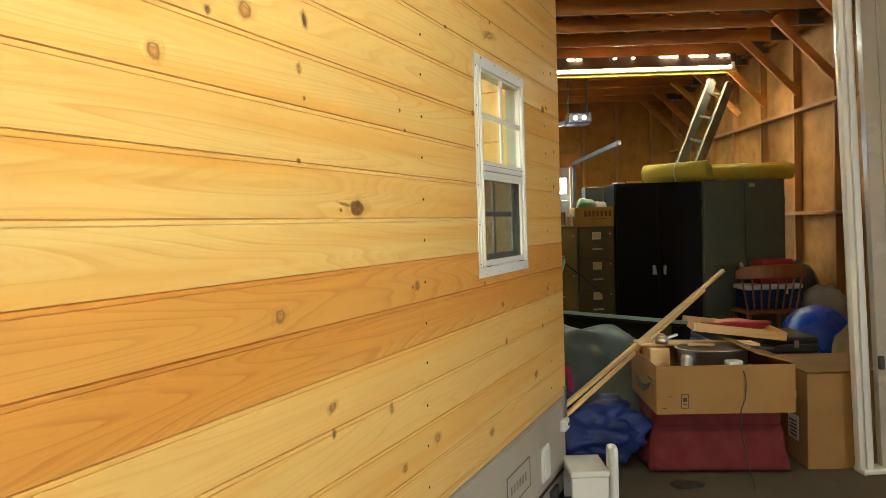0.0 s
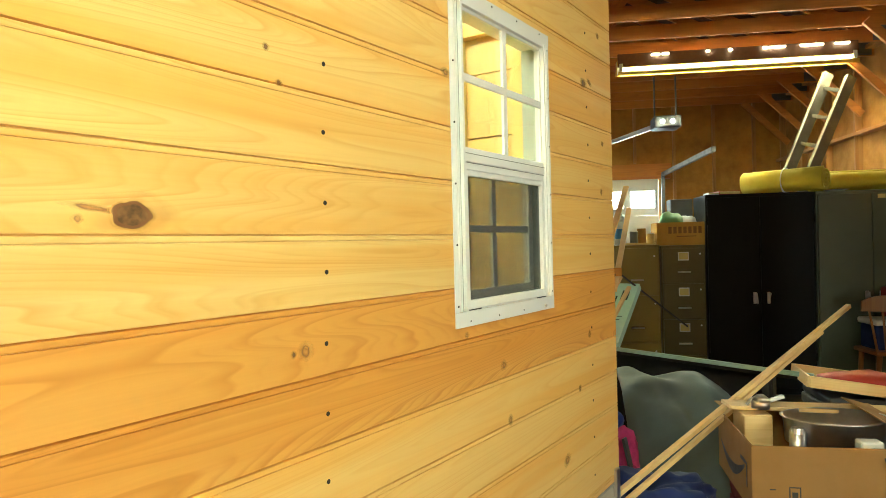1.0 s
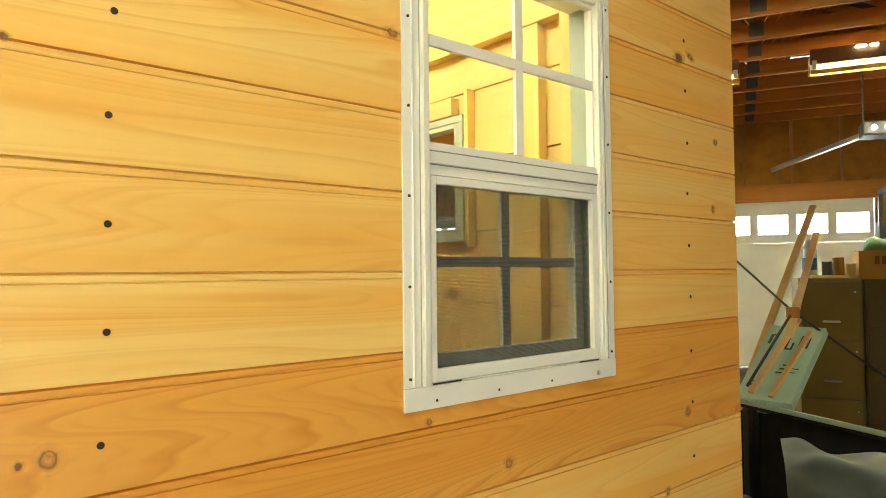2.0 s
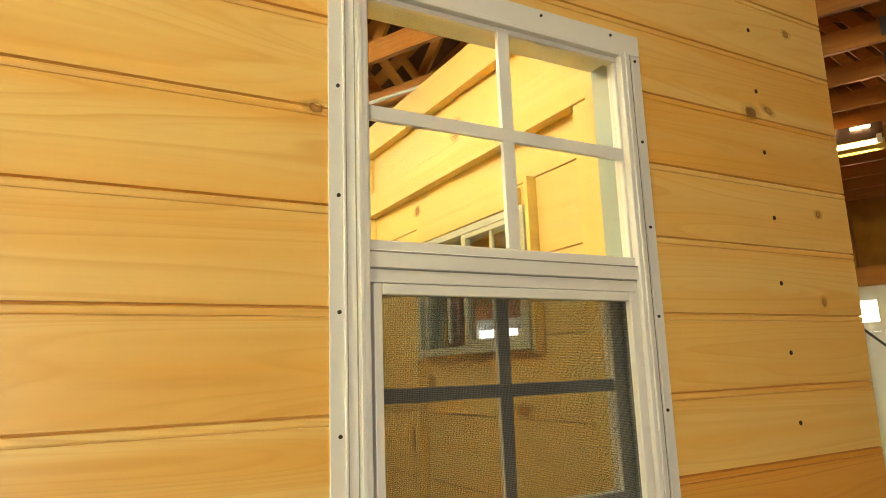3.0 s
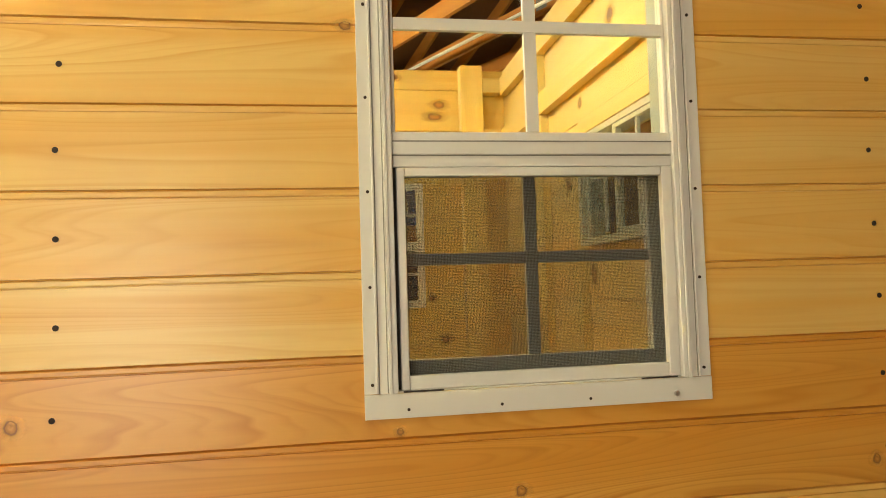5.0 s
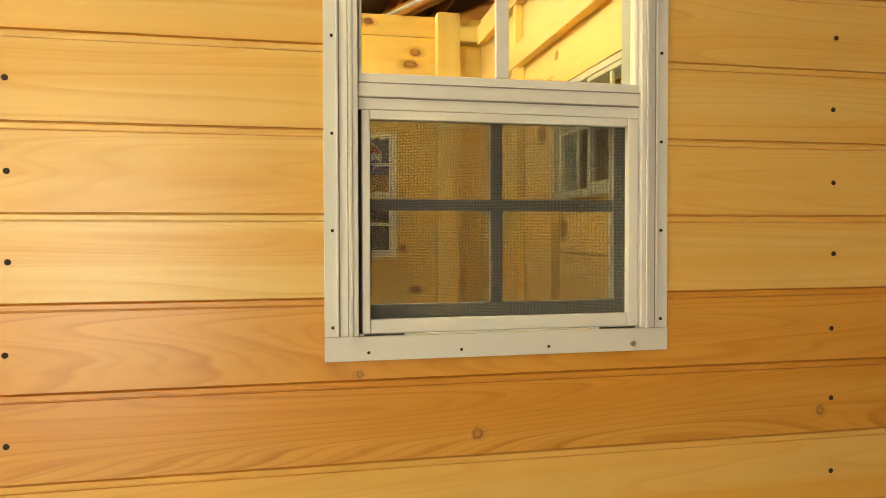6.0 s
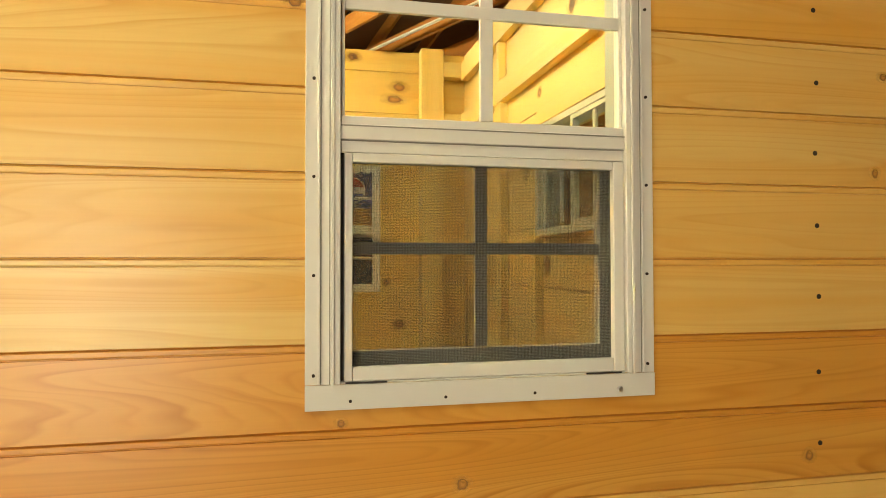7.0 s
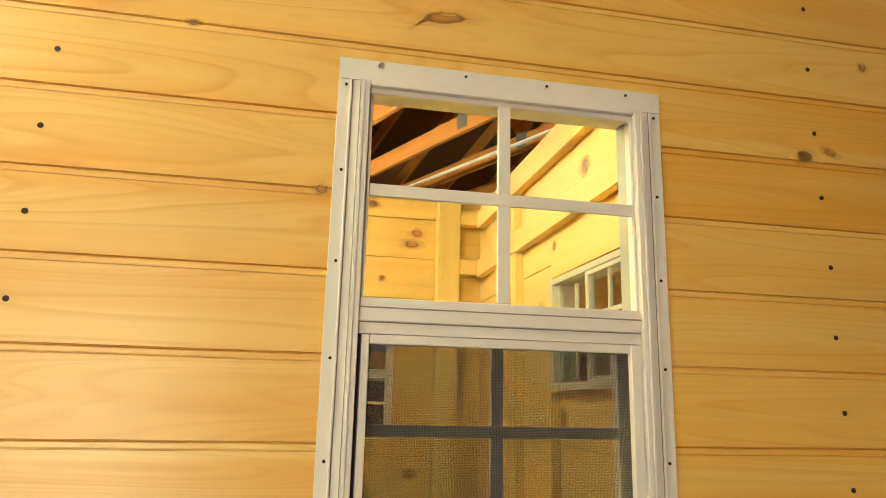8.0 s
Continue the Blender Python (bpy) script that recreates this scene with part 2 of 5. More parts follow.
ROOF_DECK = wood("dark_roof_deck", (0.15, 0.068, 0.026), (0.09, 0.038, 0.014), (0.12, 0.052, 0.02), "y", 6.0, 0.85, 0.4)
GALV = plain("galvanised_plate", (0.15, 0.15, 0.14), (0.10, 0.10, 0.09), 0.55, 0.3)


# ---- building helpers ----
def box(bm, x0, x1, y0, y1, z0, z1, bevel=0.0, m=None):
    r = bmesh.ops.create_cube(bm, size=1.0)
    vs = r["verts"]
    bmesh.ops.scale(bm, vec=(x1 - x0, y1 - y0, z1 - z0), verts=vs)
    bmesh.ops.translate(bm, vec=((x0 + x1) / 2, (y0 + y1) / 2, (z0 + z1) / 2), verts=vs)
    if bevel:
        es = list({e for v in vs for e in v.link_edges})
        out = bmesh.ops.bevel(bm, geom=es, offset=bevel, segments=2, affect="EDGES", profile=0.5)
        vs = list({v for f in out["faces"] for v in f.verts} | {v for v in vs if v.is_valid})
    if m is not None:
        bmesh.ops.transform(bm, matrix=m, verts=vs)
    return vs


def rod(bm, a, b, r0, r1=None, seg=12):
    a, b = Vector(a), Vector(b)
    out = bmesh.ops.create_cone(bm, cap_ends=True, segments=seg, radius1=r0, radius2=r0 if r1 is None else r1, depth=(b - a).length)
    m = Matrix.Translation((a + b) / 2) @ (b - a).to_track_quat("Z", "Y").to_matrix().to_4x4()
    bmesh.ops.transform(bm, matrix=m, verts=out["verts"])
    return out["verts"]


def plank(bm, a, b, w, t, bevel=0.003, up=(0, 0, 1)):
    """A rectangular bar from a to b, w wide across and t thick."""
    a, b = Vector(a), Vector(b)
    d = (b - a).normalized()
    side = d.cross(Vector(up))
    side = side.normalized() if side.length > 1e-4 else Vector((1, 0, 0))
    m = Matrix((d, side, side.cross(d) * -1)).transposed().to_4x4()
    if m.determinant() < 0:
        m = Matrix((d, side, side.cross(d))).transposed().to_4x4()
    m.translation = (a + b) / 2
    n = (b - a).length
    return box(bm, -n / 2, n / 2, -w / 2, w / 2, -t / 2, t / 2, bevel, m)


def finish(bm, name, material, smooth=False):
    me = bpy.data.meshes.new(name)
    bmesh.ops.recalc_face_normals(bm, faces=bm.faces)
    bm.to_mesh(me)
    bm.free()
    for mat in material if isinstance(material, (list, tuple)) else (material,):
        me.materials.append(mat)
    if smooth:
        for p in me.polygons:
            p.use_smooth = True
    return me


def part(name, bm, material, parent, label="", smooth=False, m=None):
    ob = new(name, finish(bm, name, material, smooth))
    ob.parent = parent
    if m is not None:
        ob.matrix_basis = m
    if label:
        tagged(ob, label)
    return ob


def single(name, bm, material, m=None, smooth=False):
    ob = new(name, finish(bm, name, material, smooth))
    if m is not None:
        ob.matrix_basis = m
    return ob


def thing(name, m, label, category, group="", kind=""):
    ob = new(name)
    ob.empty_display_size = 0.1
    ob.matrix_basis = m
    return tagged(ob, label, category, group, kind)


def at(u, v, z=0.0, turn=0.0):
    """A place in the garage."""
    return GARAGE @ pose(u, v, z, 0, 0, turn)


def bm_box(*a, **k):
    bm = bmesh.new()
    box(bm, *a, **k)
    return bm


def bm_rod(*a, **k):
    bm = bmesh.new()
    rod(bm, *a, **k)
    return bm


def bm_plank(*a, **k):
    bm = bmesh.new()
    plank(bm, *a, **k)
    return bm


# ---- garage shell ----
def structure(name, bm, material, m=GARAGE, label="", category=""):
    ob = single(name, bm, material, m)
    return tagged(ob, label, category, kind="structure")


structure("floor", bm_box(-6.4, 4.6, -6, 12.4, -0.12, 0.0), CONCRETE, label="stained grey concrete garage floor", category="floor")
bm = bmesh.new()
box(bm, -60, 60, -60, 60, -0.30, -0.14)
structure("ground", bm, CONCRETE, label="ground outside the garage", category="ground")

# gap at v -2.6 to -0.9: assumed doorway, out of view, for the daylight lamp
bm = bmesh.new()
for v0, v1, z0, z1 in ((-4.0, -2.6, 0, 3.75), (-0.9, 12.2, 0, 3.75), (-2.6, -0.9, 2.12, 3.75)):
    box(bm, 4.22, 4.26, v0, v1, z0, z1)
wall_right = structure("wall_right", bm, OSB, label="unfinished chipboard wall behind bare studs", category="wall")
GIRT = wood("girt_lumber", (0.46, 0.23, 0.06), (0.26, 0.11, 0.025), (0.38, 0.17, 0.045), "y", 7.0, 0.7)
stud_mesh = finish(bm_box(4.13, 4.218, -0.019, 0.019, 0.04, 3.5, bevel=0.002), "stud", ROUGH_Z)
for i in range(20):
    if -2.6 < -3.5 + 0.81 * i < -0.9:
        continue
    ob = new("stud", stud_mesh)
    ob.parent, ob.location = wall_right, (0, -3.5 + 0.81 * i, 0)
for z in (0.02, 1.40, 2.58, 3.52):
    part("girt", bm_box(4.10, 4.216, -4.0 if z > 2 else -0.88, 12.0, z - 0.02, z + 0.02, bevel=0.002), GIRT, wall_right)
for i in range(18):
    v = -1.41 + 0.76 * i
    part("knee_brace", bm_plank((4.12, v, 2.78), (3.48, v, 3.42), 0.038, 0.085), ROUGH_X, wall_right)
left = bmesh.new()
for v0, v1, z0, z1 in ((-4.0, 10.9, 0, 3.75), (11.5, 12.2, 0, 3.75), (10.9, 11.5, 0, 1.5), (10.9, 11.5, 2.5, 3.75)):
    box(left, -6.26, -6.22, v0, v1, z0, z1)
structure("wall_left", left, OSB, label="unfinished chipboard garage wall", category="wall")

structure("side_backdrop", bm_box(-7.0, -6.95, 10.0, 12.5, 1.0, 3.0), DAYLIT, label="bright daylight outside the side opening", category="backdrop")
wall_far = bmesh.new()
for u0, u1, z0, z1 in ((-6.2, -5.82, 0, 3.7), (-3.1, -2.62, 0, 3.7), (2.32, 4.2, 0, 3.7), (-5.82, -3.1, 2.36, 3.7), (-2.62, 2.32, 2.36, 3.7)):
    box(wall_far, u0, u1, 12.06, 12.12, z0, z1)
wall_far = structure("wall_far", wall_far, OSB, label="unfinished end wall of the garage", category="wall")
for i in range(17):
    u = -6.0 + 0.61 * i
    part("stud", bm_box(u, u + 0.038, 11.97, 12.055, 2.62 if -2.64 < u < 2.32 or -5.86 < u < -3.1 else 0.04, 3.7, bevel=0.002), ROUGH_Z, wall_far)
part("header", bm_box(-6.0, 2.5, 11.95, 12.055, 2.36, 2.60, bevel=0.003), ROUGH_X, wall_far)
gable = bmesh.new()
for k in range(12):
    z0, z1 = 3.70 + 0.24 * k, 3.935 + 0.24 * k
    half = 5.35 * (1 - (z0 - 3.7) / 2.75)
    if half > 0.2:
        if k == 2:
            z1 -= 0.045
        box(gable, -0.95 - half, -0.95 + half, 12.06, 12.10, z0, z1)
structure("gable_wall", gable, OSB, label="gable boards with daylight gaps", category="wall")

structure("wall_back", bm_box(-6.2, 4.2, -3.98, -3.90, 0, 6.4), OSB, label="unfinished closing wall of the garage", category="wall")

roof = bmesh.new()
for s in (-1, 1):
    plank(roof, (-0.95, 4.0, 6.42), (-0.95 + s * 5.5, 4.0, 3.62), 16.6, 0.03, 0.0)
structure("roof", roof, ROOF_DECK, label="dark roof deck over the trusses", category="roof")


def truss():
    t = thing("roof_truss", at(0, 0), "bare brown timber roof truss with steel plates", "roof truss", "trusses under the roof")
    part("bottom_chord", bm_plank((-6.2, 0, 3.49), (4.2, 0, 3.49), 0.038, 0.14), ROUGH_X, t)
    for s in (-1, 1):
        part("top_chord", bm_plank((-0.95, 0, 6.30), (-0.95 + s * 5.3, 0, 3.60), 0.038, 0.14), ROUGH_X, t)
        part("web", bm_plank((-0.95, 0, 6.2), (-0.95 + s * 1.75, 0, 3.56), 0.036, 0.09), ROUGH_X, t)
        part("web", bm_plank((-0.95 + s * 1.75, 0, 3.56), (-0.95 + s * 2.65, 0, 4.9), 0.036, 0.09), ROUGH_X, t)
        part("plate", bm_box(-0.95 + s * 1.75 - 0.06, -0.95 + s * 1.75 + 0.06, -0.0215, 0.0215, 3.45, 3.58, bevel=0.001), GALV, t, "galvanised nail plate")
        part("plate", bm_box(-0.95 + s * 5.0 - 0.15, -0.95 + s * 5.0 + 0.12, -0.023, 0.023, 3.43, 3.68, bevel=0.001), GALV, t, "galvanised nail plate")
    return t


first = truss()
first.matrix_basis = at(0, -3.7)
for i in range(1, 26):
    copy_thing(first, at(0, -3.7 + 0.61 * i))

# far overhead doors with rows of panes
def overhead_door(name, u0, u1, n):
    d = tagged(new(name), "white sectional overhead garage door with small panes", "garage door", kind="structure")
    d.matrix_basis = GARAGE
    for k in range(3):
        part("door_panel", bm_box(u0, u1, 12.0, 12.045, 0.02 + 0.585 * k, 0.604 + 0.585 * k, bevel=0.003), WHITE_PAINT, d)
    for a, b in ((1.776, 1.90), (2.17, 2.375)):
        part("door_rail", bm_box(u0, u1, 12.0, 12.045, a, b), WHITE_PAINT, d)
    step = (u1 - u0) / n
    for i in range(n + 1):
        u = u0 + step * i
        part("door_stile", bm_box(max(u - 0.055, u0), min(u + 0.055, u1), 12.001, 12.044, 1.90, 2.17), WHITE_PAINT, d)
    for i in range(n):
        g = part("pane", bm_box(u0 + step * i + 0.054, u0 + step * (i + 1) - 0.054, 12.02, 12.026, 1.90, 2.17), GLASS, d)
        g.visible_shadow = False


overhead_door("door_1", -2.6, 2.3, 10)
overhead_door("door_2", -5.8, -3.12, 6)
structure("backdrop", bm_box(-6.6, 2.6, 13.4, 13.45, 1.2, 3.0), DAYLIT, label="bright daylight outside the panes", category="backdrop")

# ---- the little timber house on the camper ----
PITCH, FOOT, TOP, END, BEGIN = 0.1228, 0.5428, 2.66, 0.820, -3.2
FACE = [(-0.0062, 0.0), (-0.0052, 0.0006), (0.0, 0.0013), (0.0, 0.1103), (-0.0026, 0.1110), (-0.0026, 0.1116), (-0.0005, 0.1122),
        (0.0, 0.1140), (0.0, 0.1198), (-0.0010, 0.1208), (-0.0052, 0.1220), (-0.0062, 0.1228)]


def face_between(lo, hi):
    pts = []
    for (x0, z0), (x1, z1) in zip(FACE, FACE[1:]):
        for z in (z0, lo, hi, z1):
            if max(z0, lo) <= z <= min(z1, hi):
                x = x0 + (x1 - x0) * (z - z0) / (z1 - z0)
                if not pts or abs(pts[-1][1] - z) > 1e-6:
                    pts.append((x, z))
    return pts


def siding(bm, y0, y1, base, lo=0.0, hi=PITCH):
    pts = face_between(lo, hi)
    pts = pts + [(-0.019, pts[-1][1]), (-0.019, pts[0][1])]
    a = [bm.verts.new((x, y0, base + z)) for x, z in pts]
    b = [bm.verts.new((x, y1, base + z)) for x, z in pts]
    n = len(pts)
    for i in range(n):
        bm.faces.new((a[i], a[(i + 1) % n], b[(i + 1) % n], b[i]))
    bm.faces.new(a[::-1])
    bm.faces.new(b)


HOLE = (-0.236, 0.236, 1.212, 1.956)
wall_front = tagged(new("wall_front"), "new yellow pine tongue-and-groove siding, unfinished", "wall", kind="structure")
bm = bmesh.new()
siding(bm, BEGIN, END, FOOT - PITCH, 0.096, PITCH)
part("board", bm, PINE, wall_front)
for k in range(18):
    base = FOOT + PITCH * k
    hi = min(PITCH, TOP - base)
    if hi < 0.02:
        break
    mat = PINE_WARM if k in (4, 5) else PINE
    lo_h, hi_h = HOLE[2] - base, HOLE[3] - base
    if hi_h <= 0 or lo_h >= hi:
        bm = bmesh.new()
        siding(bm, BEGIN, END, base, 0.0, hi)
        part("board", bm, mat, wall_front)
        continue
    if lo_h <= 0 and hi_h >= hi:
        for y0, y1 in ((BEGIN, HOLE[0]), (HOLE[1], END)):
            bm = bmesh.new()
            siding(bm, y0, y1, base)
            part("board", bm, mat, wall_front)
        continue
    bm = bmesh.new()
    siding(bm, BEGIN, HOLE[0], base)
    siding(bm, HOLE[1], END, base)
    siding(bm, HOLE[0], HOLE[1], base, *((0.0, lo_h) if lo_h > 0 else (hi_h, PITCH)))
    part("board", bm, mat, wall_front)

FRAME_IN = wood("framing_along", (0.78, 0.62, 0.23), (0.58, 0.39, 0.11), (0.72, 0.53, 0.17), "y", 7.0, 0.5, 0.4)
for y in (-3.1, -2.4, -1.75, -1.15, -0.70, -0.30, 0.265, 0.575):
    part("stud", bm_box(-0.108, -0.0195, y - 0.019, y + 0.019, 0.56, 2.57, bevel=0.002), PINE_Z, wall_front)
for z in (0.54, 2.575, 2.615):
    part("plate", bm_box(-0.108, -0.0195, BEGIN + 0.02, 0.69, z - 0.019, z + 0.019, bevel=0.002), FRAME_IN, wall_front)


def board_rows(parent, material, place, tongue, a0, a1, holes, z0=0.547, z1=2.67, pitch=0.25):
    """Horizontal boards on a wall from a0 to a1, cut round the holes (b0, b1, z0, z1)."""
    k = 0
    while z0 + pitch * k < z1 - 0.02:
        lo, hi = z0 + pitch * k, min(z0 + pitch * (k + 1) - 0.0045, z1)
        spans = [(a0, a1, lo, hi)]
        for b0, b1, c0, c1 in holes:
            if c0 < hi and c1 > lo:
                spans = [(a0, b0, lo, hi), (b1, a1, lo, hi)]
                if c0 > lo:
                    spans.append((b0, b1, lo, c0))
                if c1 < hi:
                    spans.append((b0, b1, c1, hi))
        bm = bmesh.new()
        for s in spans:
            place(bm, *s)
            if s[3] == hi and hi < z1:
                tongue(bm, s[0], s[1], hi)
        part("board", bm, material, parent)
        k += 1


wall_end = tagged(new("wall_end"), "end wall of pine boards with rails and studs", "wall", kind="structure")
board_rows(wall_end, PINE_X, lambda bm, a, b, lo, hi: box(bm, a, b, 0.730, 0.8055, lo, hi, 0.002),
           lambda bm, a, b, z: box(bm, a, b, 0.742, 0.795, z - 0.004, z + 0.008), -3.01, -0.021, [(-1.62, -0.925, 1.535, 1.935)])
for z0, z1 in ((2.185, 2.29), (2.49, 2.60)):
    part("rail", bm_box(-2.90, -0.11, 0.686, 0.7295, z0, z1, bevel=0.003), PINE_X, wall_end)
for x in (-2.18, -0.60):
    part("stud", bm_box(x - 0.045, x + 0.045, 0.690, 0.7295, 0.56, 2.183, bevel=0.003), PINE_Z, wall_end)
part("stud", bm_box(-2.20, -2.16, 0.690, 0.7295, 2.292, 2.488, bevel=0.003), PINE_Z, wall_end)
part("trim", bm_box(-0.902, -0.884, 0.692, 0.7295, 1.49, 2.045, bevel=0.002), PINE_Z, wall_end)
part("block", bm_box(-1.64, -0.965, 0.690, 0.7295, 1.964, 2.03, bevel=0.003), PINE_X, wall_end)
part("stud", bm_box(-1.70, -1.665, 0.690, 0.7295, 0.56, 1.50, bevel=0.003), PINE_Z, wall_end)

wall_rear = tagged(new("wall_rear"), "rear wall of wide pine boards with a corner post", "wall", kind="structure")
PINE_Y = wood("pine_boards_rear", (0.74, 0.55, 0.16), (0.54, 0.32, 0.075), (0.70, 0.47, 0.12), "y", 8.0, 0.5, 0.35)
board_rows(wall_rear, PINE_Y, lambda bm, a, b, lo, hi: box(bm, -3.01, -2.99, a, b, lo, hi, 0.002),
           lambda bm, a, b, z: box(bm, -3.008, -3.0, a, b, z - 0.004, z + 0.008), BEGIN, 0.785, [(-0.265, 0.205, 1.235, 1.955)])
part("post", bm_box(-2.988, -2.90, 0.445, 0.580, 0.55, 2.675, bevel=0.003), PINE_Z, wall_rear)
for z0, z1 in ((2.20, 2.29), (2.51, 2.60)):
    part("rail", bm_box(-2.988, -2.902, 0.582, 0.69, z0, z1, bevel=0.003), FRAME_IN, wall_rear)
part("stud", bm_box(-2.988, -2.90, -0.62, -0.53, 0.55, 2.66, bevel=0.003), PINE_Z, wall_rear)
part("stud", bm_box(-2.988, -2.90, -1.9, -1.81, 0.55, 2.66, bevel=0.003), PINE_Z, wall_rear)

wall_side = tagged(new("wall_side"), "closing side wall of pine boards", "wall", kind="structure")
board_rows(wall_side, PINE_X, lambda bm, a, b, lo, hi: box(bm, a, b, BEGIN, BEGIN + 0.02, lo, hi, 0.002),
           lambda bm, a, b, z: box(bm, a, b, BEGIN + 0.004, BEGIN + 0.012, z - 0.004, z + 0.008), -2.985, -0.021, [])
structure("house_floor", bm_box(-3.0, -0.02, BEGIN + 0.03, 0.78, 0.505, 0.53), PINE_X, Matrix(), "plain plywood floor inside the little house", "floor")


# ---- windows ----
def bars(name, parent, material, pieces, bevel=0.0015, label=""):
    for p in pieces:
        part(name, bm_box(*p, bevel=bevel), material, parent, label)


def hung_window(m, label):
    """A small single-hung shed window; its flange lies on x = 0, the outside is +x."""
    w = tagged(new("window_1"), label, "window", kind="structure")
    w.matrix_basis = m
    Y, B, T = 0.272, 0.0, 0.801
    bars("flange", w, VINYL, [(0.0005, 0.0035, -Y, Y, T - 0.036, T), (0.0005, 0.0045, -Y, Y, B, B + 0.036),
                              (0.0005, 0.003, -Y, -0.232, B + 0.0365, T - 0.0365), (0.0005, 0.003, 0.232, Y, B + 0.0365, T - 0.0365)], 0.0008)
    for s in (-1, 1):
        bars("bead", w, VINYL, [(0.003, 0.0065, s * 0.2525 - 0.0016, s * 0.2525 + 0.0016, B + 0.037, T - 0.037),
                                (0.003, 0.012, s * 0.2335 - 0.0025, s * 0.2335 + 0.0025, B + 0.037, T - 0.037)], 0.0008)
        bars("jamb", w, VINYL, [(-0.014, 0.010, min(s * 0.231, s * 0.2225), max(s * 0.231, s * 0.2225), B + 0.037, T - 0.037)])
        # inner jamb: same white metal, coloured darker for its dim look behind the glass
        bars("jamb_liner", w, JAMB_DIM, [(-0.062, -0.0145, min(s * 0.231, s * 0.2225), max(s * 0.231, s * 0.2225), B + 0.037, T - 0.037)], 0.001)
    bars("head", w, VINYL, [(-0.062, 0.009, -0.222, 0.222, T - 0.045, T - 0.037), (-0.062, 0.0040, -0.222, 0.222, B + 0.0365, B + 0.0395)])
    # grey strips draw the dark lines in the joints of the frame
    for s in (-1, 1):
        bars("seam", w, JOINT_SHADE, [(0.0028, 0.0034, s * 0.2498 - 0.0007, s * 0.2498 + 0.0007, B + 0.037, T - 0.037),
                               (0.0028, 0.0036, s * 0.2374 - 0.0007, s * 0.2374 + 0.0007, B + 0.037, T - 0.037)], 0.0)
    # grey strips paint the shadow line under the rail's lip and the line below
    bars("seam", w, JOINT_SHADE, [(0.0052, 0.0066, -0.2218, 0.2218, 0.4072, 0.4092), (0.0010, 0.0026, -0.2218, 0.2218, 0.3862, 0.3876)], 0.0)
    # upper sash, fixed in front
    bars("sash_rail", w, VINYL, [(-0.045, 0.003, -0.222, 0.222, 0.410, 0.423), (-0.026, 0.006, -0.222, 0.222, 0.388, 0.4105),
                                 (-0.024, 0.002, -0.222, 0.222, 0.370, 0.388), (-0.018, -0.001, -0.222, 0.222, 0.7475, 0.756)])
    bars("sash_stile", w, VINYL, [(-0.018, -0.001, s0, s1, 0.4235, 0.747) for s0, s1 in ((-0.222, -0.216), (0.216, 0.222))])
    bars("muntin", w, VINYL, [(-0.0060, 0.0020, -0.0130, 0.0070, 0.424, 0.747), (-0.0055, 0.0026, -0.2155, 0.2155, 0.579, 0.598)], 0.001)
    g = part("pane", bm_box(-0.0100, -0.0070, -0.2155, 0.2155, 0.4235, 0.747), GLASS, w)
    g.visible_shadow = False
    # lower sash behind, seen through the screen
    bars("sash_rail", w, VINYL, [(-0.058, -0.036, -0.222, 0.222, 0.037, 0.078), (-0.058, -0.032, -0.222, 0.222, 0.372, 0.402)])
    bars("sash_stile", w, VINYL, [(-0.058, -0.036, s0, s1, 0.0785, 0.3715) for s0, s1 in ((-0.222, -0.204), (0.198, 0.222))])
    bars("muntin", w, VINYL, [(-0.050, -0.040, -0.0105, 0.0095, 0.079, 0.371), (-0.0495, -0.0395, -0.2035, 0.1975, 0.223, 0.241)], 0.001)
    g = part("pane", bm_box(-0.0465, -0.0435, -0.2035, 0.1975, 0.0785, 0.3715), GLASS, w)
    g.visible_shadow = False
    # insect screen in its frame
    bars("screen_frame", w, VINYL, [(-0.012, 0.004, -0.2165, -0.205, 0.040, 0.369), (-0.012, 0.004, 0.203, 0.221, 0.040, 0.369),
                                    (-0.012, 0.0035, -0.2045, 0.2025, 0.040, 0.0605), (-0.012, 0.0035, -0.2045, 0.2025, 0.3555, 0.369)])
    # black strip stands for the shade in the gap by the left jamb
    part("weatherstrip", bm_box(-0.014, -0.006, -0.2222, -0.2168, 0.040, 0.385), BLACK_TRIM, w, "black strip for the dark gap")
    part("screen", bm_box(-0.0062, -0.0058, -0.2045, 0.2025, 0.0605, 0.3555), SCREEN, w, "grey woven insect screen")
    for s in (-1, 1):
        part("slot", bm_box(0.0036, 0.0052, s * 0.185 - 0.03, s * 0.185 + 0.03, 0.0368, 0.0392), BLACK_TRIM, w)
    holes = [(s * 0.2600, z) for s in (-1, 1) for z in (0.050, 0.192, 0.333, 0.474, 0.615, 0.755)]
    holes += [(y, 0.791) for y in (-0.069, 0.069, 0.210)] + [(y, 0.012) for y in (-0.208, -0.068, 0.071)]
    for y, z in holes:
        part("screw_hole", bm_rod((0.002, y, z), (0.0050, y, z), 0.0024, seg=10), DARK, w)
    for y, z in ((-0.207, 0.792), (0.212, 0.012)):
        part("screw", bm_rod((0.002, y, z), (0.0075, y, z), 0.0058, 0.0040, seg=12), STEEL, w, "round-headed screw")
    return w


hung_window(pose(0, 0, 1.186), "white metal single-hung window with a screened lower half")
far_window = hung_window(pose(-3.0105, -0.03, 1.198, 0, 0, 180), "white single-hung window in the rear wall")
far_window.name = "window_2"
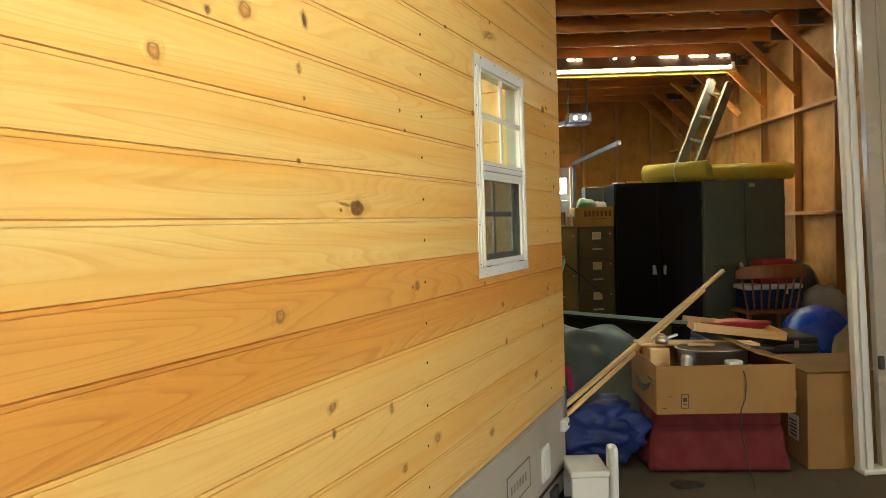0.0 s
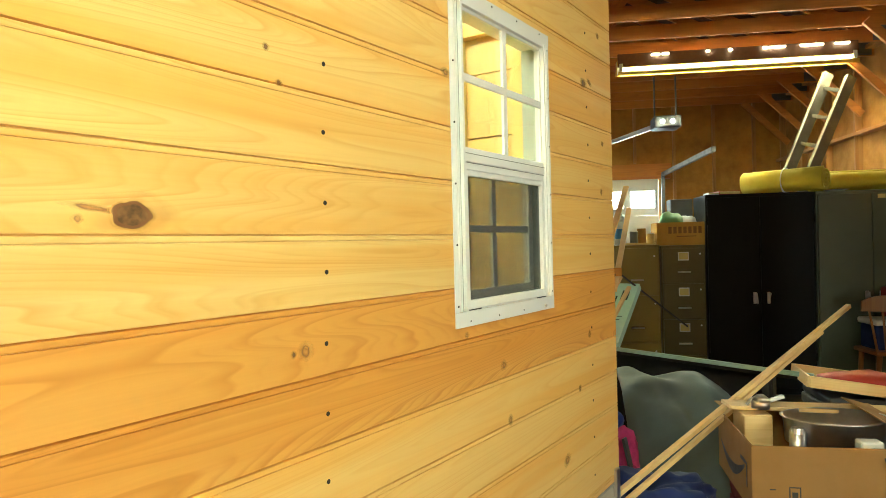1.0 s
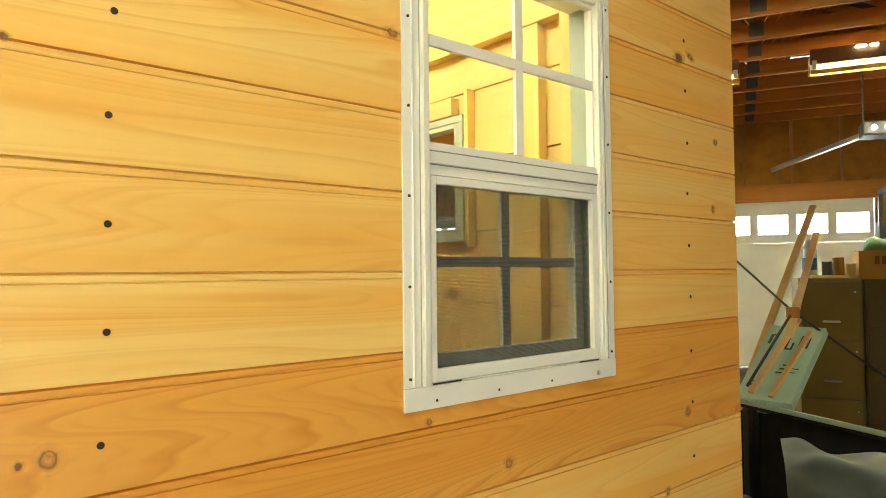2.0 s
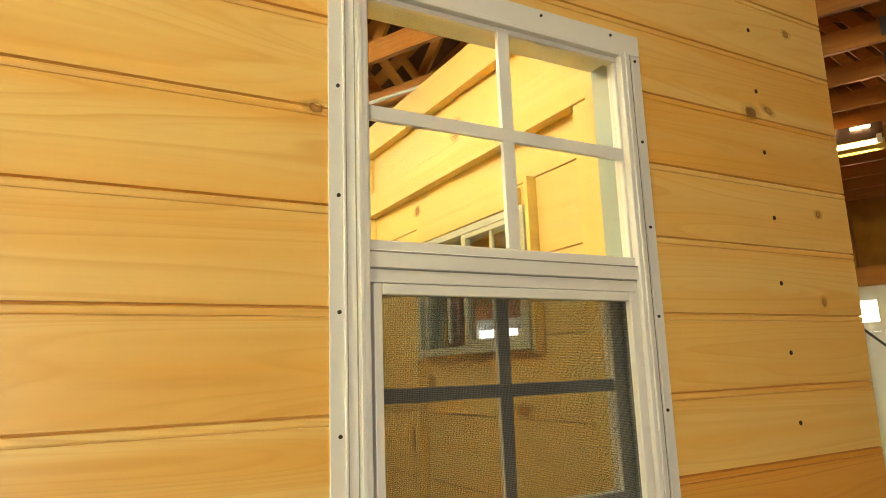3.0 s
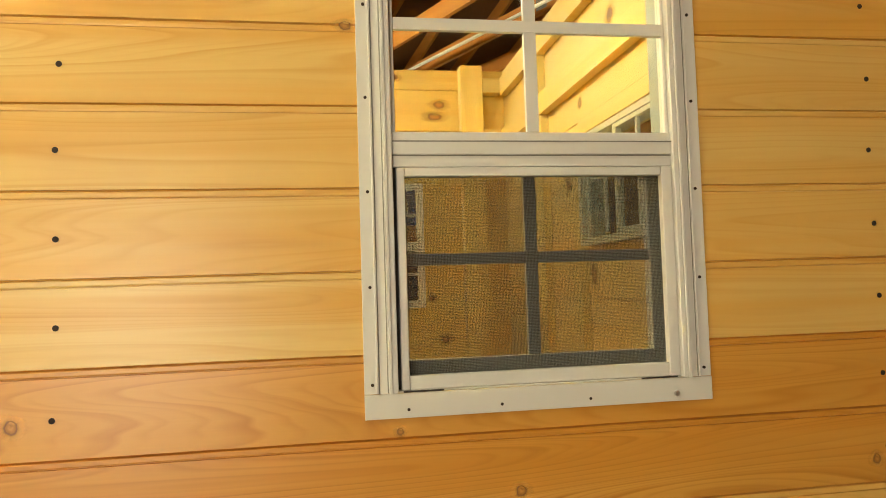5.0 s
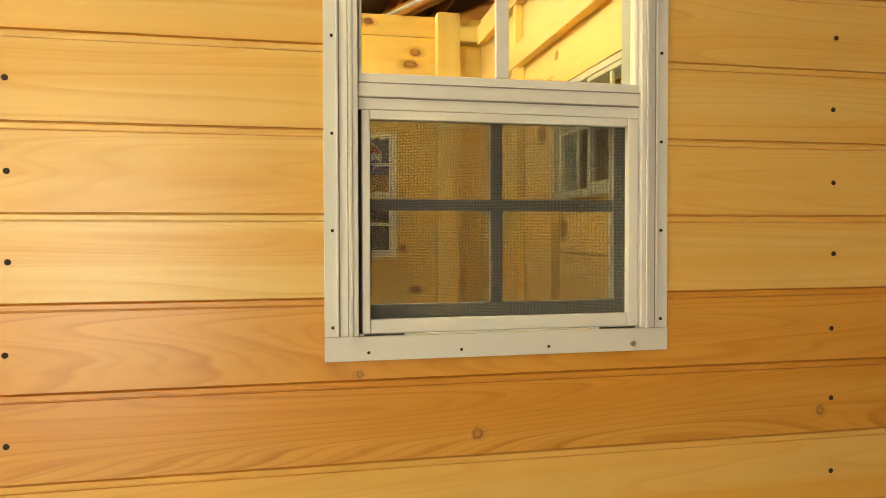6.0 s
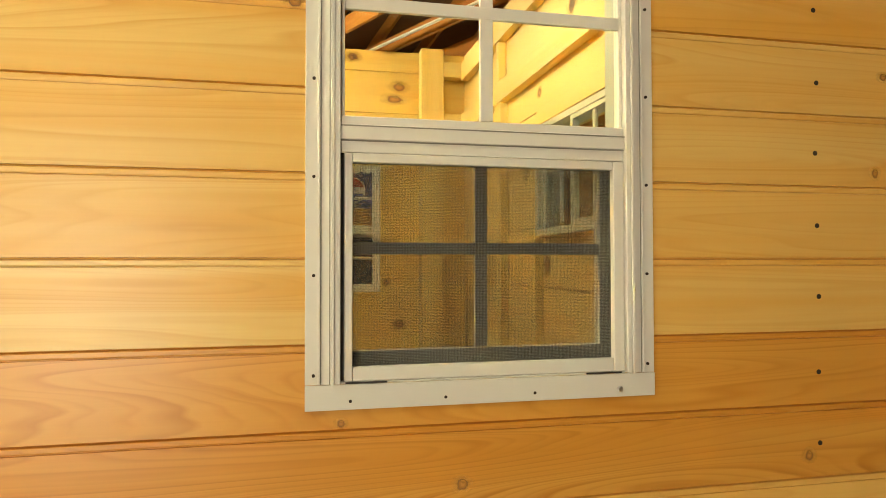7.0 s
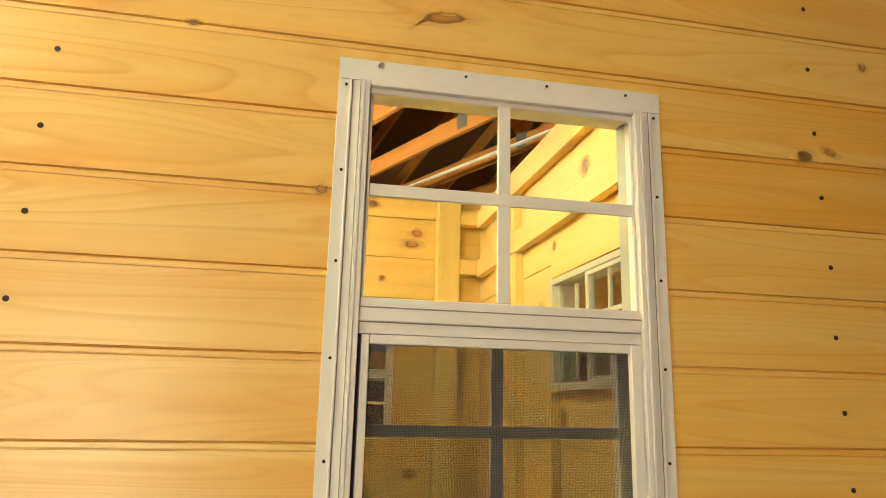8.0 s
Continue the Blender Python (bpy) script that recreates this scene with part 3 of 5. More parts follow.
bars("inner_frame", far_window, VINYL, [(-0.070, -0.0625, s0, s1, 0.034, 0.77) for s0, s1 in ((-0.236, -0.190), (0.190, 0.236))]
     + [(-0.070, -0.0625, -0.1895, 0.1895, 0.034, 0.066), (-0.070, -0.0625, -0.1895, 0.1895, 0.736, 0.77), (-0.069, -0.0625, -0.1895, 0.1895, 0.375, 0.415)], 0.0015)

slider = tagged(new("window_3"), "grey-white sliding window with muntins in the end wall", "window", kind="structure")
slider.matrix_basis = pose(-1.2725, 0.684, 1.735)
bars("window_frame", slider, SLIDER, [(-0.37, 0.37, 0.0, 0.10, -0.225, -0.198), (-0.37, 0.37, 0.0, 0.10, 0.198, 0.222),
                                    (-0.37, -0.343, 0.0, 0.10, -0.1975, 0.1975), (0.343, 0.37, 0.0, 0.10, -0.1975, 0.1975)])
bars("sash_stile", slider, SLIDER, [(-0.015, 0.012, 0.004, 0.028, -0.1975, 0.1975), (-0.343, -0.325, 0.024, 0.045, -0.1975, 0.1975), (0.322, 0.343, 0.004, 0.028, -0.1975, 0.1975)])
bars("sash_rail", slider, SLIDER, [(0.0125, 0.3215, 0.004, 0.028, -0.1975, -0.18), (0.0125, 0.3215, 0.004, 0.028, 0.18, 0.1975)])
bars("muntin", slider, SLIDER, [(x - 0.008, x + 0.008, y, y + 0.012, -0.18, 0.18) for x, y in ((0.167, 0.010), (-0.17, 0.030))]
     + [(-0.325, -0.016, 0.0305, 0.0415, 0.03, 0.045), (0.0125, 0.3215, 0.0105, 0.0215, 0.03, 0.045)], 0.001)
for x0, x1, y in ((0.0125, 0.3215, 0.016), (-0.325, -0.016, 0.036)):
    g = part("pane", bm_box(x0, x1, y, y + 0.003, -0.195, 0.195), GLASS, slider)
    g.visible_shadow = False

# ---- shop lights ----
def shop_light(u, v, z, length, tip=0.0, wings=True, drop=0.2, tubes=(-0.045, 0.045)):
    t = thing("shop_light", at(u, v, z) @ pose(0, 0, 0, tip), "yellow fluorescent shop light with glowing tubes", "ceiling light", "shop lights under the trusses")
    h = length / 2
    bm = bmesh.new()
    for s in (1,) if wings else ():
        plank(bm, (-h, s * 0.075, 0.01), (h, s * 0.075, 0.01), 0.012, 0.11, 0.002, up=(0, -s * 0.75, 1))
    wide = 0.06 if wings else 0.09
    box(bm, -h, h, -wide, wide, 0.045, 0.10, 0.004)
    part("housing", bm, YELLOW_STEEL, t, "yellow reflector housing")
    if wings:
        # glowing bars stand in for the bright dashes of light above the tube
        for x, w in ((1.06, 0.09), (0.76, 0.14), (0.42, 0.10), (0.30, 0.03), (-0.05, 0.02), (-0.28, 0.02), (-0.72, 0.04), (-0.82, 0.05)):
            part("bright_dash", bm_box(x - 0.8 * w, x + 0.8 * w, -0.135, -0.125, 0.123, 0.138, bevel=0.003), TUBE, t, "glowing bar standing in for a bright dash")
        # dark strip put in for the shade between the tube and the dashes
        part("hood", bm_box(-h, h, -0.122, -0.114, 0.012, 0.155, bevel=0.002), ROOF_DECK, t, "dark strip put in for the shade above the tube")
        part("lip", bm_box(-h, h, -0.138, -0.128, -0.080, -0.036, bevel=0.002), YELLOW_STEEL, t, "bright yellow lower lip")
    for y in tubes:
        part("tube", bm_rod((-h + 0.06, y, -0.005), (h - 0.06, y, -0.005), 0.019, seg=14), TUBE, t, "glowing fluorescent tube", True)
    for s in (-1, 1):
        part("end_cap", bm_box(s * (h - 0.035) - 0.02, s * (h - 0.035) + 0.02, -0.13, 0.13, -0.03, 0.05, bevel=0.004), WHITE_PLASTIC, t)
        part("hanger", bm_rod((s * h * 0.7, 0, 0.10), (s * h * 0.7, 0, drop), 0.004, seg=6), STEEL, t)
    return t


shop_light(2.47, 8.45, 3.25, 2.44)
shop_light(-0.56, 8.45, 3.25, 2.44)
# unseen fixture, added to light the siding from above and the left
shop_light(0.28, 0.18, 3.05, 1.22, 0, False, 0.36, (-0.105, -0.035, 0.035, 0.105))
# two unseen fixtures, added to light the inside of the house and the trusses
shop_light(-1.0, 2.2, 2.92, 2.44, 0, False, 0.5)
shop_light(-3.6, 3.5, 3.05, 2.44, 0, False, 0.37)


# ---- screws and knots in the siding ----
screw_mesh = finish(bm_rod((-0.004, 0, 0), (0.0007, 0, 0), 0.0043, seg=10), "screw", DARK)
rng = random.Random(4)
for k in range(-3, 17):
    z = 1.2130 + PITCH * (k - 2)
    if not 0.55 < z < 2.6:
        continue
    for y in (-0.692 + 0.022 * (z - 1.3), 0.580, -2.0, -1.95 - 0.60):
        if y < -1.9 and k % 2:
            continue
        ob = new("screw", screw_mesh)
        ob.parent = wall_front
        ob.location = (0, y + rng.uniform(-0.003, 0.003), z + rng.uniform(-0.003, 0.003))


def knot(y, z, w, h, dark=False, tilt=0.0, seed=0, wall=None, m=None):
    r = random.Random(seed)
    n = 24
    lobes = [(r.uniform(0.01, 0.05), r.uniform(0, 6.28)) for _ in range(4)]
    wob = [1 + r.uniform(-0.05, 0.05) + sum(a * math.sin((k + 2) * 6.283 * i / n + b) for k, (a, b) in enumerate(lobes)) for i in range(n)]
    bm = bmesh.new()
    fade = bm.verts.layers.float.new("fade")
    rings = []
    for f, x, a in ((1.9, 0.0003, 0.0), (1.25, 0.0004, 0.35), (1.03, 0.0005, 0.55), (0.94, 0.0006, 0.95), (0.84, 0.0006, 0.9), (0.76, 0.0006, 0.6), (0.5, 0.0006, 0.7), (0.25, 0.0006, 0.9)):
        ring = []
        for i in range(n):
            t = 2 * math.pi * i / n
            long = 1.35 if f > 1.5 else 1.0
            v = bm.verts.new((x, f * wob[i] * long * w / 2 * math.cos(t), f * wob[i] * h / 2 * math.sin(t)))
            v[fade] = max(a, 0.97) if dark and f < 1.0 else a * (1.0 if not 2 < i < 8 or f > 1.1 else 0.75)
            ring.append(v)
        rings.append(ring)
    for j, (p, q) in enumerate(zip(rings, rings[1:])):
        for i in range(n):
            face = bm.faces.new((p[i], p[(i + 1) % n], q[(i + 1) % n], q[i]))
            face.material_index = 2 if j < 2 else 1 if j in (2, 3, 4) else 0
    bm.faces.new(rings[-1])
    ob = part("knot", bm, (KNOT_DARK if dark else KNOT, KNOT_RIM, HALO), wall or wall_front)
    ob.matrix_basis = pose(0, y, z, tilt) if m is None else m
    ob.visible_shadow = False


for i, (y, z, w, h, d, tilt) in enumerate((
        (-1.052, 1.428, 0.070, 0.042, True, 3), (-1.105, 1.436, 0.050, 0.007, False, -8), (-1.36, 1.198, 0.034, 0.032, False, 0),
        (-0.745, 1.205, 0.021, 0.024, False, 0), (-0.772, 1.203, 0.008, 0.010, True, 0), (-1.656, 1.683, 0.030, 0.034, False, 20),
        (-1.43, 1.812, 0.040, 0.036, False, 0), (-1.53, 1.785, 0.012, 0.016, True, 0), (-1.24, 1.842, 0.016, 0.034, True, 15),
        (-1.265, 1.73, 0.012, 0.022, False, 0), (-1.186, 0.962, 0.030, 0.022, False, 20), (-0.915, 0.888, 0.016, 0.026, False, 0),
        (-0.643, 0.727, 0.036, 0.030, False, 0), (-0.192, 0.613, 0.034, 0.026, False, 0), (-0.852, 0.703, 0.020, 0.022, False, 0),
        (-1.184, 0.899, 0.012, 0.020, True, 0), (0.352, 0.711, 0.030, 0.026, False, 30), (-0.042, 1.067, 0.020, 0.019, False, 0),
        (-0.221, 1.166, 0.012, 0.012, False, 0), (0.559, 1.072, 0.017, 0.019, False, 0), (-0.287, 1.769, 0.022, 0.015, False, 0), (-0.106, 2.080, 0.082, 0.024, False, 8),
        (-0.140, 2.070, 0.036, 0.006, True, 35), (-0.099, 2.131, 0.012, 0.010, False, 0), (-0.494, 2.016, 0.016, 0.010, True, 0),
        (0.553, 1.902, 0.034, 0.024, True, 0), (0.606, 1.914, 0.026, 0.014, False, -20), (0.696, 2.092, 0.018, 0.016, False, 0),
        (-0.816, 1.703, 0.008, 0.010, True, 0), (-0.790, 1.650, 0.009, 0.009, True, 0), (-1.278, 1.528, 0.010, 0.010, True, 0),
        (-0.013, 0.919, 0.016, 0.022, False, 0), (0.466, 0.909, 0.014, 0.018, False, 0), (-1.25, 1.668, 0.007, 0.009, True, 0),
        (-1.123, 1.422, 0.009, 0.009, False, 0), (0.70, 1.55, 0.014, 0.018, False, 0), (0.72, 1.72, 0.016, 0.014, False, 0))):
    knot(y, z, 0.82 * w, 0.82 * h, d, tilt, i)

for i, (y, z, w, h) in enumerate(((0.325, 2.457, 0.06, 0.045), (0.296, 2.383, 0.08, 0.04), (0.122, 2.164, 0.025, 0.03), (0.324, 1.037, 0.045, 0.04), (0.247, 1.284, 0.03, 0.03), (0.048, 2.625, 0.05, 0.04))):
    knot(0, 0, w, h, i % 3 == 2, 0, 60 + i, wall_rear, pose(-2.9893, y, z))
for i, (x, z, w, h) in enumerate(((-1.878, 1.829, 0.060, 0.090), (-1.621, 1.395, 0.045, 0.070), (-1.764, 1.182, 0.050, 0.090), (-1.702, 2.123, 0.030, 0.030), (-1.358, 2.368, 0.050, 0.050), (-1.012, 1.322, 0.050, 0.030), (-0.637, 1.578, 0.050, 0.040), (-0.639, 1.648, 0.040, 0.040))):
    knot(0, 0, w, h, i % 2 == 0, 0, 80 + i, wall_end, pose(x, 0.7293, z, 0, 0, -90))

# ---- camper body under the house ----
camper = thing("camper_body", pose(0, 0, 0), "low grey-beige fibreglass camper body under the timber house", "camper")
bm = bmesh.new()
box(bm, -2.98, -0.004, -3.4, 0.83, 0.145, 0.505, 0.02)
part("upper_body", bm, BODY, camper)
part("lower_body", bm_box(-2.96, -0.016, -3.38, 0.82, 0.02, 0.138, bevel=0.015), BODY, camper)
part("trim_strip", bm_box(-0.012, -0.002, -3.3, 0.82, 0.139, 0.144), BLACK_TRIM, camper)
part("edge_strip", bm_box(-0.012, 0.001, -3.3, 0.81, 0.5055, 0.5145, bevel=0.001), plain("grey_edge_strip", (0.34, 0.31, 0.26), None, 0.4), camper)
# socket cover
cover = part("socket_cover", bm_box(-0.006, 0.008, 0.40, 0.50, 0.20, 0.36, bevel=0.006), WHITE_PLASTIC, camper, "cream plastic socket cover")
part("flap", bm_box(0.008, 0.016, 0.415, 0.485, 0.215, 0.345, bevel=0.005), WHITE_PLASTIC, cover)
# maker's plate, without lettering
plate = part("badge", bm_box(-0.004, -0.001, -0.05, 0.235, 0.255, 0.385, bevel=0.001), BODY, camper, "outlined maker's badge")
for p in ((-0.0012, 0.0004, -0.05, 0.235, 0.379, 0.384), (-0.0012, 0.0004, -0.05, 0.235, 0.256, 0.261), (-0.0012, 0.0004, -0.05, -0.044, 0.2615, 0.3785),
          (-0.0012, 0.0004, 0.229, 0.235, 0.2615, 0.3785)):
    part("badge_bar", bm_box(*p), plain("brown_grey_line", (0.16, 0.14, 0.11)), plate)
for i in range(6):
    part("badge_bar", bm_box(-0.0012, 0.0004, -0.01 + 0.035 * i, 0.008 + 0.035 * i, 0.30, 0.335), plain("grey_mark", (0.26, 0.23, 0.18)), plate)
latch = part("latch", bm_box(-0.004, 0.012, 0.765, 0.80, 0.40, 0.56, bevel=0.004), STEEL, camper, "bright steel corner latch")
part("latch_foot", bm_box(-0.004, 0.024, 0.715, 0.80, 0.345, 0.40, bevel=0.006), WHITE_PLASTIC, latch)
part("bolt", bm_rod((0.02, 0.775, 0.372), (0.028, 0.775, 0.372), 0.008), BLACK_TRIM, latch)
part("bumper", bm_box(-2.6, -0.05, 0.835, 0.97, 0.30, 0.365, bevel=0.01), GREY_PLASTIC, camper, "grey rear bumper")
part("tail_lamp", bm_box(-0.016, 0.004, 0.55, 0.66, 0.035, 0.11, bevel=0.008), BLACK_TRIM, camper, "dark side lamp")
for s in (-2.3, 0.25):
    part("jack", bm_rod((-0.4 if s > 0 else -2.5, -2.9 if s < 0 else 0.4, 0.0), (-0.4 if s > 0 else -2.5, -2.9 if s < 0 else 0.4, 0.03), 0.06), GREY_PLASTIC, camper)

# ---- cabinets along the far side ----
def two_door_cabinet(name, u0, u1, paint, label, seam=0.5):
    t = thing(name, at(u0, 7.0), label, "cabinet")
    w, h = u1 - u0, 1.765
    part("body", bm_box(0, w, 0.02, 0.47, 0.0, h, bevel=0.006), paint, t)
    c = w * seam
    for a, b, s in ((0.012, c - 0.002, 1), (c + 0.002, w - 0.012, -1)):
        d = part("door", bm_box(a, b, 0.0, 0.0195, 0.06, h - 0.03, bevel=0.004), paint, t)
        x = b - 0.055 if s > 0 else a + 0.055
        bm = bmesh.new()
        box(bm, x - 0.014, x + 0.014, -0.008, 0.002, 0.80, 0.90, 0.004)
        rod(bm, (x, -0.004, 0.885), (x, -0.045, 0.885), 0.010)
        rod(bm, (x, -0.040, 0.892), (x + s * 0.012, -0.046, 0.80), 0.009, 0.006)
        part("handle", bm, STEEL, d, "chrome lever handle")
        for z in (0.3, 1.5):
            part("hinge", bm_rod((a if s > 0 else b, -0.002, z), (a if s > 0 else b, -0.002, z + 0.07), 0.005), paint, d)
    return t


two_door_cabinet("storage_cabinet", 1.812, 2.715, BLACK_METAL, "black steel two-door storage cabinet with chrome handles")
green = two_door_cabinet("storage_cabinet", 2.727, 3.60, GREEN_METAL, "dark grey-green steel two-door storage cabinet", 0.51)
part("maker_plate", bm_box(0.49, 0.55, -0.004, -0.0005, 1.69, 1.725), PAPER, green, "small pale plate")


def file_cabinet(u0, u1, h, n, paint, label, cards):
    t = thing("file_cabinet", at(u0, 7.0), label, "file cabinet", "file cabinets")
    w = u1 - u0
    part("body", bm_box(0, w, 0.022, 0.68, 0.0, h, bevel=0.005), paint, t)
    p = (h - 0.06) / n
    for k in range(n):
        z = 0.045 + p * k
        d = part("drawer", bm_box(0.015, w - 0.015, 0.0, 0.0215, z, z + p - 0.012, bevel=0.004), paint, t)
        bm = bmesh.new()
        for x in (w / 2 - 0.045, w / 2 + 0.045):
            rod(bm, (x, 0.0, z + p * 0.30), (x, -0.025, z + p * 0.30), 0.005)
        rod(bm, (w / 2 - 0.055, -0.026, z + p * 0.30), (w / 2 + 0.055, -0.026, z + p * 0.30), 0.008)
        part("handle", bm, STEEL, d, "bright pull handle")
        if cards:
            part("label_holder", bm_box(w / 2 - 0.045, w / 2 + 0.045, -0.005, 0.0, z + p * 0.62, z + p * 0.86), STEEL, d)
            part("card", bm_box(w / 2 - 0.038, w / 2 + 0.038, -0.008, -0.0055, z + p * 0.65, z + p * 0.83), PAPER, d, "cream paper card")
        part("lock", bm_rod((w - 0.05, 0.0, z + p * 0.8), (w - 0.05, -0.006, z + p * 0.8), 0.008), STEEL, d)
    return t


file_cabinet(1.420, 1.803, 1.325, 4, OLIVE_DARK, "dark olive four-drawer steel file cabinet with paper cards", True)
file_cabinet(1.005, 1.412, 1.335, 3, OLIVE_METAL, "olive green steel file cabinet with plain drawers", False)

# produce box with unreadable print, and clutter on the file cabinets
crate = thing("produce_box", at(1.40, 7.06, 1.326), "yellow-brown cardboard produce box full of bags", "box")
bm = bmesh.new()
for p in ((0, 0.42, 0, 0.006, 0, 0.205), (0, 0.42, 0.30, 0.306, 0, 0.205), (0, 0.006, 0.0065, 0.2995, 0, 0.205), (0.414, 0.42, 0.0065, 0.2995, 0, 0.205), (0.0065, 0.4135, 0.0065, 0.2995, 0.0, 0.006)):
    box(bm, *p)
YCARD = plain("yellow_cardboard", (0.50, 0.29, 0.06), (0.40, 0.22, 0.045), 0.8)
part("carton", bm, YCARD, crate)
for i in range(7):
    part("print_bar", bm_box(0.10 + 0.043 * i, 0.128 + 0.043 * i, -0.002, -0.0004, 0.105, 0.165), plain("brown_print", (0.20, 0.09, 0.02)), crate)
part("print_line", bm_box(0.17, 0.34, -0.002, -0.0004, 0.075, 0.083), plain("brown_ink", (0.22, 0.10, 0.02)), crate)


def lump(name, m, size, material, label, category, seed, detail=3, rough=0.25, flat=True):
    """A crumpled soft heap resting on its base."""
    bm = bmesh.new()
    bmesh.ops.create_icosphere(bm, subdivisions=detail, radius=1.0)
    off = Vector((seed * 3.1, seed * 1.7, seed * 5.3))
    for v in bm.verts:
        d = 1 + rough * noise.noise(v.co * 1.7 + off) + rough * 0.5 * noise.noise(v.co * 4.5 + off) + rough * 0.25 * abs(noise.noise(v.co * 9 + off))
        v.co = Vector((v.co.x * size[0] / 2, v.co.y * size[1] / 2, max(v.co.z, -0.75 if flat else -2) * size[2] * 0.57)) * d
    low = min(v.co.z for v in bm.verts)
    for v in bm.verts:
        v.co.z -= low
    ob = single(name, bm, material, m, True)
    return tagged(ob, label, category)


BAG = plain("thin_white_bag", (0.62, 0.62, 0.56), (0.42, 0.44, 0.38), 0.4)
GREEN_BAG = plain("green_bag", (0.10, 0.26, 0.09), (0.2, 0.3, 0.08), 0.45)
lump("plastic_bag", at(1.55, 7.2, 1.333), (0.24, 0.24, 0.27), GREEN_BAG, "crumpled green plastic bag in the produce box", "bag", 3)
lump("plastic_bag", at(1.70, 7.2, 1.333), (0.20, 0.24, 0.25), BAG, "crumpled white plastic bag in the produce box", "bag", 5)
tagged(single("storage_box", bm_box(-0.10, 0.10, -0.1, 0.1, 0, 0.43, bevel=0.006), plain("grey_blue_card", (0.17, 0.18, 0.19)), at(1.69, 7.50, 1.326)), "grey-blue box standing on the file cabinet", "box")
jug = thing("water_bottle", at(1.10, 7.2, 1.336), "clear plastic water bottle with a blue label", "bottle")
bm = bmesh.new()
rod(bm, (0, 0, 0), (0, 0, 0.22), 0.05, 0.05, 16)
rod(bm, (0, 0, 0.2205), (0, 0, 0.29), 0.05, 0.016, 16)
part("bottle", bm, plain("clear_plastic", (0.55, 0.6, 0.62), None, 0.15), jug, smooth=True)
part("cap", bm_rod((0, 0, 0.2905), (0, 0, 0.315), 0.016), WHITE_PLASTIC, jug)
part("band", bm_rod((0, 0, 0.06), (0, 0, 0.15), 0.0515, seg=20), plain("blue_label", (0.05, 0.2, 0.5)), jug, "blue label band")
for i, (u, v, h, r, mat) in enumerate(((1.21, 7.15, 0.12, 0.035, GREY_PLASTIC), (1.29, 7.22, 0.15, 0.04, CARD), (1.36, 7.14, 0.10, 0.032, PAPER))):
    can = thing("tin_can", at(u, v, 1.336), "small dusty tin can on the file cabinet", "can", "cans on the file cabinet")
    part("can", bm_rod((0, 0, 0), (0, 0, h), r, seg=16), mat, can)
    part("rim", bm_rod((0, 0, h), (0, 0, h + 0.006), r * 1.04, seg=16), STEEL, can)
tagged(single("papers", bm_box(-0.16, 0.16, -0.1, 0.1, 0, 0.018, bevel=0.003), PAPER, at(1.25, 7.2, 1.3365, 8)), "stack of papers lying flat on the file cabinet", "papers")


def roll(name, m, length, r, label):
    t = thing(name, m, label, "foam roll", "foam rolls on the cabinets")
    bm = bmesh.new()
    n, turns = 90, 3.2
    inner, outer = [], []
    for i in range(n + 1):
        a = 2 * math.pi * turns * i / n
        rr = r * (0.22 + 0.78 * i / n)
        th = r * 0.225
        for lst, q in ((outer, rr), (inner, rr - th)):
            lst.append([bm.verts.new((x + 0.006 * noise.noise(Vector((x * 3, a, 0))), q * math.cos(a), q * math.sin(a) * 0.92)) for x in (0, length * 0.33, length * 0.66, length)])
    for i in range(n):
        for k in range(3):
            bm.faces.new((outer[i][k], outer[i + 1][k], outer[i + 1][k + 1], outer[i][k + 1]))
            bm.faces.new((inner[i][k], inner[i][k + 1], inner[i + 1][k + 1], inner[i + 1][k]))
        for k in (0, 3):
            bm.faces.new((outer[i][k], outer[i + 1][k], inner[i + 1][k], inner[i][k]))
    bm.faces.new([outer[n][k] for k in range(4)] + [inner[n][k] for k in (3, 2, 1, 0)])
    part("foam", bm, YELLOW_FOAM, t, smooth=True)
    return t


r1 = roll("foam_roll", at(2.80, 6.98, 1.876, 138), 0.70, 0.118, "rolled yellow foam mat tied with string")
part("string", bm_rod((0.33, 0, 0), (0.335, 0, 0), 0.121, seg=24), WHITE_PLASTIC, r1)
roll("foam_roll", at(2.80, 7.32, 1.868, -1), 1.02, 0.11, "long rolled yellow foam mat")
for u, h, mat, lab in ((2.02, 0.03, RED, "red book lying on the black cabinet"), (1.93, 0.018, WHITE_PLASTIC, "white book lying on the black cabinet")):
    bk = thing("book", at(u, 7.12, 1.766, 6), lab, "book", "books on the cabinet")
    part("cover", bm_box(-0.09, 0.09, -0.07, 0.07, 0, h, bevel=0.002), mat, bk)
    part("pages", bm_box(-0.086, 0.091, -0.0715, 0.066, 0.004, h - 0.004), PAPER, bk)
tagged(single("plate", bm_rod((0, 0, 0), (0, 0, 0.012), 0.05, 0.10, 24), WHITE_PLASTIC, at(2.93, 7.10, 1.766)), "white plate lying on the green cabinet", "plate")

# ---- ladder behind the cabinets ----
ladder = thing("ladder", at(0, 0), "worn aluminium ladder leaning behind the cabinets", "ladder")
A, B = Vector((2.08, 8.15, 0.0)), Vector((3.48, 8.55, 3.12))
side = Vector((0.21, -0.10, -0.07)) * 0.9
for s in (0, 1):
    part("rail", bm_plank(A + side * s + Vector((0, 0, 0.11 * s)), B + side * s, 0.05, 0.11, 0.004), ALU, ladder)
